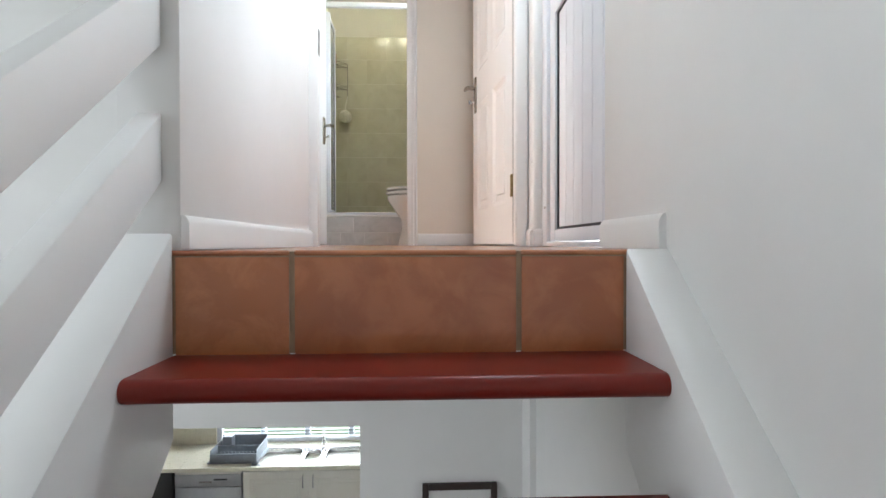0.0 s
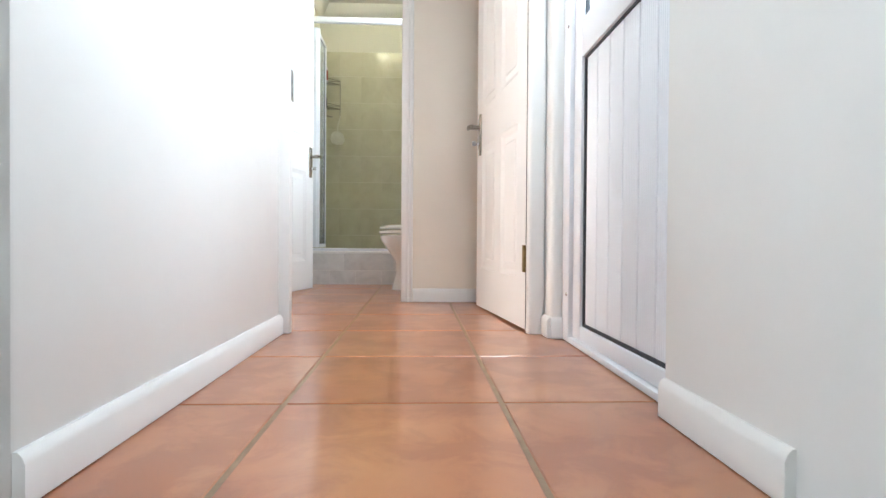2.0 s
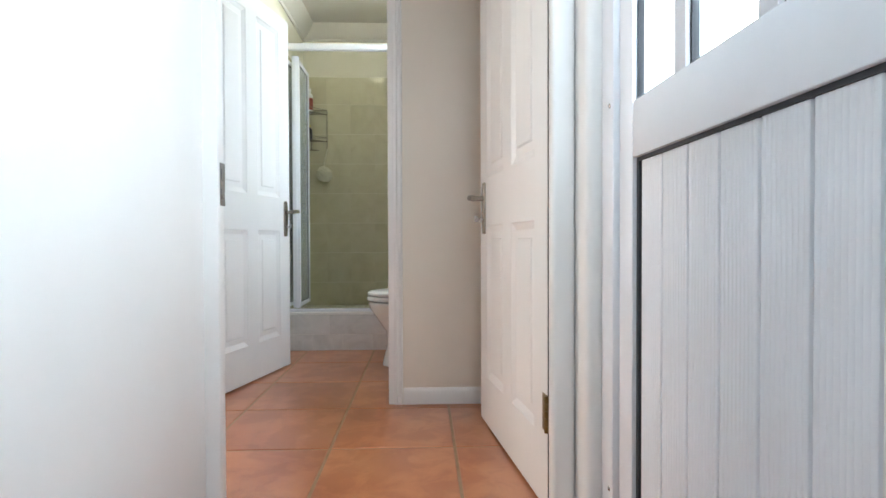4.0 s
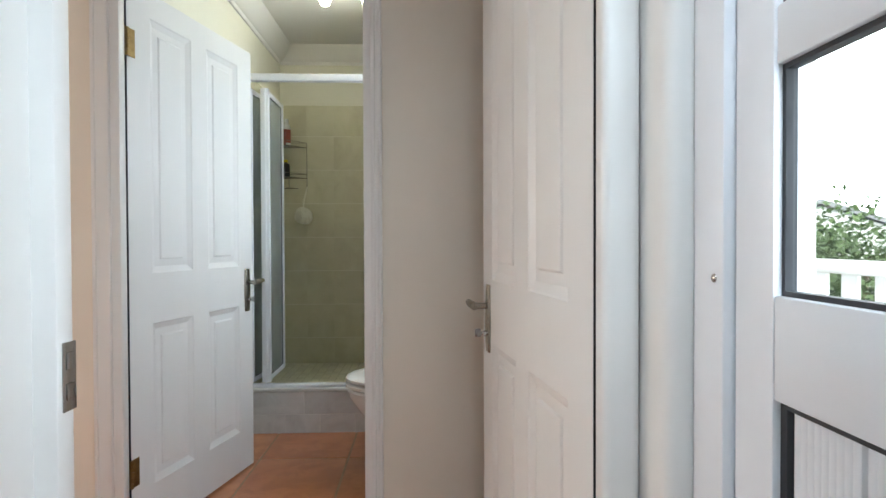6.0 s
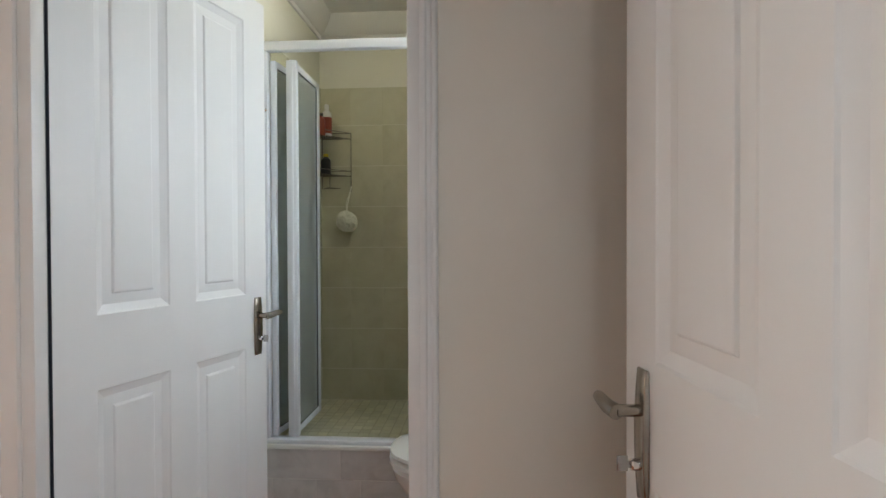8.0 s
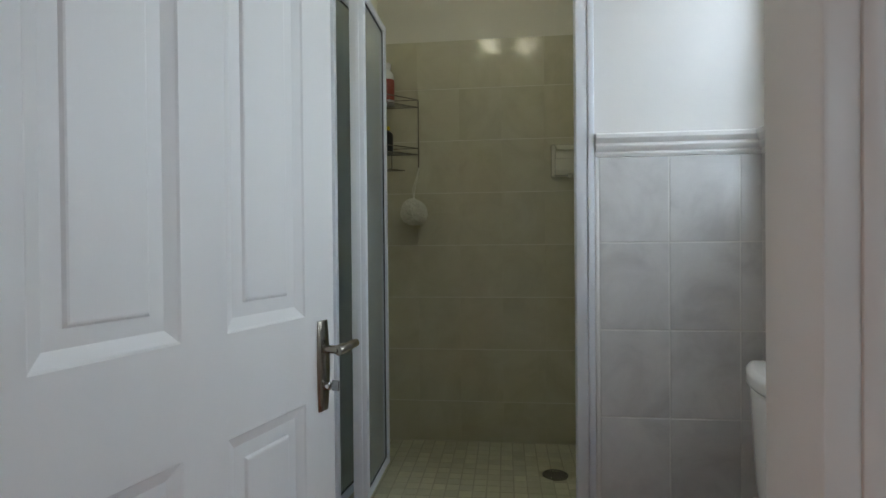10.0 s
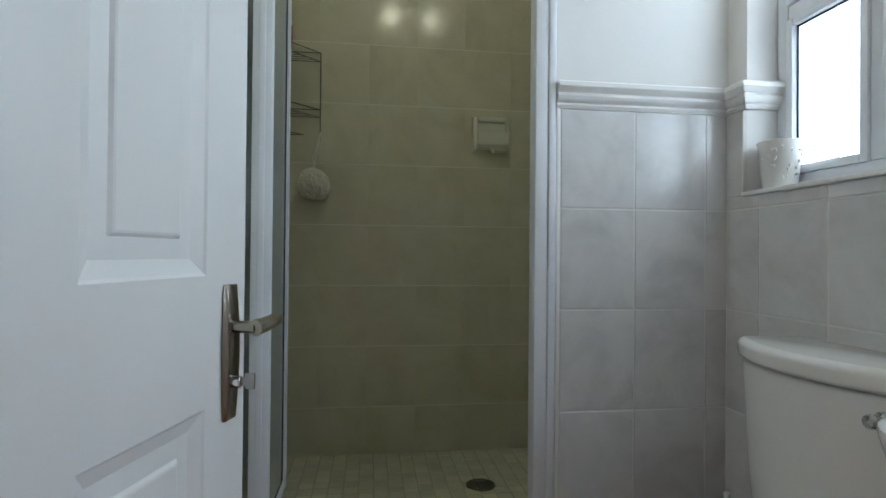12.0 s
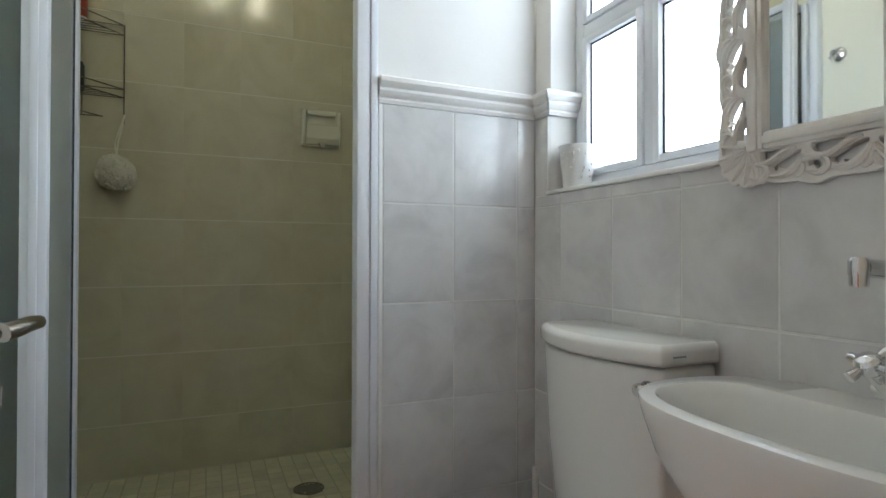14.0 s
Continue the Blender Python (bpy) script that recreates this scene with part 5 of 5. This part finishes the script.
def unseen_windows():
    # Both windows are out of view, added for the lamps behind them.
    for name, y0, y1, z0, z1 in (("window_added_1", -1.9, 1.1, -0.7, 1.9), ("window_added_2", 3.75, 5.25, 0.9, 2.1)):
        win = setting(name, boxes((-4.50, -4.44, y0 + 0.001, y0 + 0.05, z0 + 0.001, z1 - 0.001), (-4.50, -4.44, y1 - 0.05, y1 - 0.001, z0 + 0.001, z1 - 0.001), (-4.50, -4.44, y0 + 0.05, y1 - 0.05, z0 + 0.001, z0 + 0.05), (-4.50, -4.44, y0 + 0.05, y1 - 0.05, z1 - 0.05, z1 - 0.001), (-4.50, -4.44, (y0 + y1) / 2 - 0.03, (y0 + y1) / 2 + 0.03, z0 + 0.05, z1 - 0.05)), ALU,
                      "unseen white framed window, added to let daylight in", "window")
        g = part("pane", boxes((-4.475, -4.470, y0 + 0.05, y1 - 0.05, z0 + 0.05, z1 - 0.05)), GLASS, win)
        g.visible_shadow = False


unseen_windows()


# ---- outside ----
def outside():
    setting("ground", boxes((-400, 400, -400, 400, LOW - 0.60, LOW - 0.152)), LAWN, "green lawn around the house", "ground")
    haze = prism([(160 * math.sin(radians(a)), 160 * math.cos(radians(a))) for a in range(-5, 181, 5)] + [(161 * math.sin(radians(a)), 161 * math.cos(radians(a))) for a in range(180, -6, -5)], LOW - 0.2, 120.0)
    setting("backdrop", haze, SKY_GLOW, "bright white hazy sky beyond the garden", "sky")
    b = setting("balcony_slab", boxes((0.702, 2.30, -1.0, 6.5, -0.25, -0.03)), SLAB, "grey concrete balcony floor", "balcony")
    rail = thing("balcony_railing", pose(2.2, 0.0, -0.03), "white painted wooden balcony railing", "railing")
    part("top_rail", boxes((-0.03, 0.03, -1.0, 6.5, 0.96, 1.03), bevel=0.005), TRIM, rail)
    part("bottom_rail", boxes((-0.025, 0.025, -1.0, 6.5, 0.10, 0.15), bevel=0.005), TRIM, rail)
    data = mesh_of("baluster", boxes((-0.012, 0.012, -0.050, 0.050, 0.15, 0.96), bevel=0.004), TRIM)
    y = 4.157 - 0.205 * 24
    while y < 6.4:
        ob = new("baluster", data)
        ob.parent = rail
        ob.location = (0, y, 0)
        y += 0.205
    for y in (-0.98, 2.0, 5.0, 6.48):
        part("post", boxes((-0.045, 0.045, y - 0.045, y + 0.045, 0.0, 1.12), bevel=0.006), TRIM, rail)
    house = thing("neighbour_house", pose(12.0, 18.5, LOW - 0.152), "white single-storey house with grey tiled roof", "house")
    house.rotation_euler = (0, 0, radians(60))
    part("wall", boxes((-5.0, 5.0, -3.5, 3.5, 0, 3.6)), WALL, house)
    part("gable", prism([(-3.5, 3.6), (3.5, 3.6), (0, 4.95)], -5.0, 5.0, "x"), WALL, house)
    part("roof", prism([(-4.0, 3.45), (0, 5.0), (4.0, 3.45), (4.0, 3.55), (0, 5.12), (-4.0, 3.55)], -5.08, 5.08, "x"), ROOF, house)
    for x in (-3.0, 0.0, 3.0):
        w = part("window", boxes((x - 0.6, x + 0.6, -3.56, -3.48, 1.6, 2.9), bevel=0.01), ALU, house)
        part("pane", boxes((x - 0.5, x + 0.5, -3.575, -3.562, 1.7, 2.8)), BLACK, w)
    fence = thing("garden_wall", pose(0, 0, LOW - 0.152), "white rendered garden wall", "garden wall")
    part("render", boxes((9.8, 10.0, -6, 26, 0, 1.9), bevel=0.02), WALL, fence)

    def tree(at, h, spread, seed):
        rnd = random.Random(seed)
        root = thing("tree", pose(*at), "leafy green garden tree beside the balcony", "tree", "garden trees")
        bm = tube(bmesh.new(), [(0, 0, 0), (0.05, 0.02, h * 0.3), (0.0, 0.06, h * 0.6), (0.04, 0.0, h * 0.9)], lambda t: 0.11 - 0.085 * t, 10)
        for k in range(9):
            a, z = rnd.uniform(0, 6.28), h * rnd.uniform(0.35, 0.8)
            d = Vector((math.cos(a), math.sin(a), rnd.uniform(0.3, 0.8)))
            tube(bm, [Vector((0.02, 0.02, z)), Vector((0.02, 0.02, z)) + d * spread * 0.45, Vector((0, 0, z)) + d * spread * 0.8], lambda t: 0.04 - 0.03 * t, 7)
        part("trunk", bm, BARK, root)
        verts, faces = [], []
        clumps = []
        for k in range(85):
            v = Vector((rnd.gauss(0, 1), rnd.gauss(0, 1), rnd.gauss(0, 0.9))).normalized() * rnd.uniform(0.45, 1.0)
            clumps.append(Vector((v.x * spread, v.y * spread, h * 0.72 + v.z * h * 0.36)))
        for c in clumps:
            for k in range(170):
                p = c + Vector((rnd.gauss(0, 1), rnd.gauss(0, 1), rnd.gauss(0, 1))) * spread * 0.13
                u = Vector((rnd.gauss(0, 1), rnd.gauss(0, 1), rnd.gauss(0, 0.6))).normalized()
                s = u.cross(Vector((rnd.gauss(0, 1), rnd.gauss(0, 1), rnd.gauss(0, 1)))).normalized()
                L = rnd.uniform(0.06, 0.12)
                i = len(verts)
                verts += [p, p + u * L * 0.5 + s * L * 0.28, p + u * L, p + u * L * 0.5 - s * L * 0.28]
                faces.append((i, i + 1, i + 2, i + 3))
        data = bpy.data.meshes.new("crown")
        data.from_pydata(verts, [], faces)
        data.materials.append(LEAF)
        ob = new("crown", data)
        ob.parent = root
        ob["kind"] = "stuff"
    tree((5.2, 7.7, LOW - 0.152), 4.25, 1.45, 3)
    tree((7.4, 12.4, LOW - 0.152), 4.3, 1.7, 5)
    tree((7.6, 6.2, LOW - 0.152), 4.0, 1.6, 8)


outside()


def living_room_things():
    # A made-up chair stands in for an orange thing of unknown kind.
    root = thing("orange_stand_in", pose(-3.92, 5.12, LOW), "made-up yellow-orange armchair in place of an unidentified orange thing", "armchair")
    part("seat", boxes((-0.36, 0.36, -0.34, 0.34, 0.10, 0.42), bevel=0.05), ORANGE, root)
    part("backrest", boxes((-0.36, 0.36, 0.20, 0.36, 0.42, 1.30), bevel=0.05), ORANGE, root)
    for s in (-1, 1):
        part("armrest", boxes((s * 0.36, s * 0.46, -0.34, 0.36, 0.10, 0.60), bevel=0.04), ORANGE, root)
    for x in (-0.3, 0.3):
        for y in (-0.28, 0.28):
            part("leg", boxes((x - 0.025, x + 0.025, y - 0.025, y + 0.025, 0.0, 0.10), bevel=0.004), DARK_WOOD, root)


living_room_things()


# ---- floor and riser tiles ----
def floor_tiles():
    root = bpy.data.objects["floor"]
    px, py = 0.445, 0.463
    gap = 0.0085
    places = []
    regions = [(-0.60, 0.55, 1.090, 2.479), (-1.25, 0.45, 2.479, 4.712), (-4.4, -1.25, 2.479, 7.0)]
    for x0, x1, y0, y1 in regions:
        i = math.floor((x0 + 0.293) / px)
        while -0.293 + px * i < x1:
            j = math.floor((y0 - 1.09 + 1e-6) / py)
            while 1.09 + py * j < y1 - 1e-6:
                a, b = max(x0, -0.293 + px * i + gap / 2), min(x1, -0.293 + px * (i + 1) - gap / 2)
                c, d = max(y0, 1.09 + py * j + (gap / 2 if j else 0.0)), min(y1, 1.09 + py * (j + 1) - gap / 2)
                if b - a > 0.02 and d - c > 0.02:
                    places.append((((a + b) / 2, (c + d) / 2, -0.005), (b - a, d - c, 0.010)))
                j += 1
            i += 1
    pieces("floor_tile", root, places, TERRA, 0.0028)
    risers = []
    for a, b in ((-0.515, -0.2985), (-0.2875, 0.1465), (0.1575, 0.363)):
        risers.append((((a + b) / 2, 1.0930, -0.109), (b - a, 0.010, 0.192)))
    for at, (w, d, h) in risers:
        bm = bmesh.new()
        rows = [-1, -0.97, -0.90, -0.75, -0.4, 0, 0.4, 0.75, 0.90, 0.97, 1]
        grid = [[bm.verts.new((w / 2 * u, -d / 2 + 0.0030 * max(abs(u) ** 4, abs(v) ** 8), h / 2 * v)) for v in rows] for u in rows]
        for i in range(10):
            for k in range(10):
                bm.faces.new((grid[i][k], grid[i + 1][k], grid[i + 1][k + 1], grid[i][k + 1]))
        rim = [e for e in bm.edges if e.is_boundary]
        made = bmesh.ops.extrude_edge_only(bm, edges=rim)
        for q in made["geom"]:
            if isinstance(q, bmesh.types.BMVert):
                q.co.y = d / 2
        ob = part("riser_tile", bm, TERRA, root)
        ob.location = at


floor_tiles()
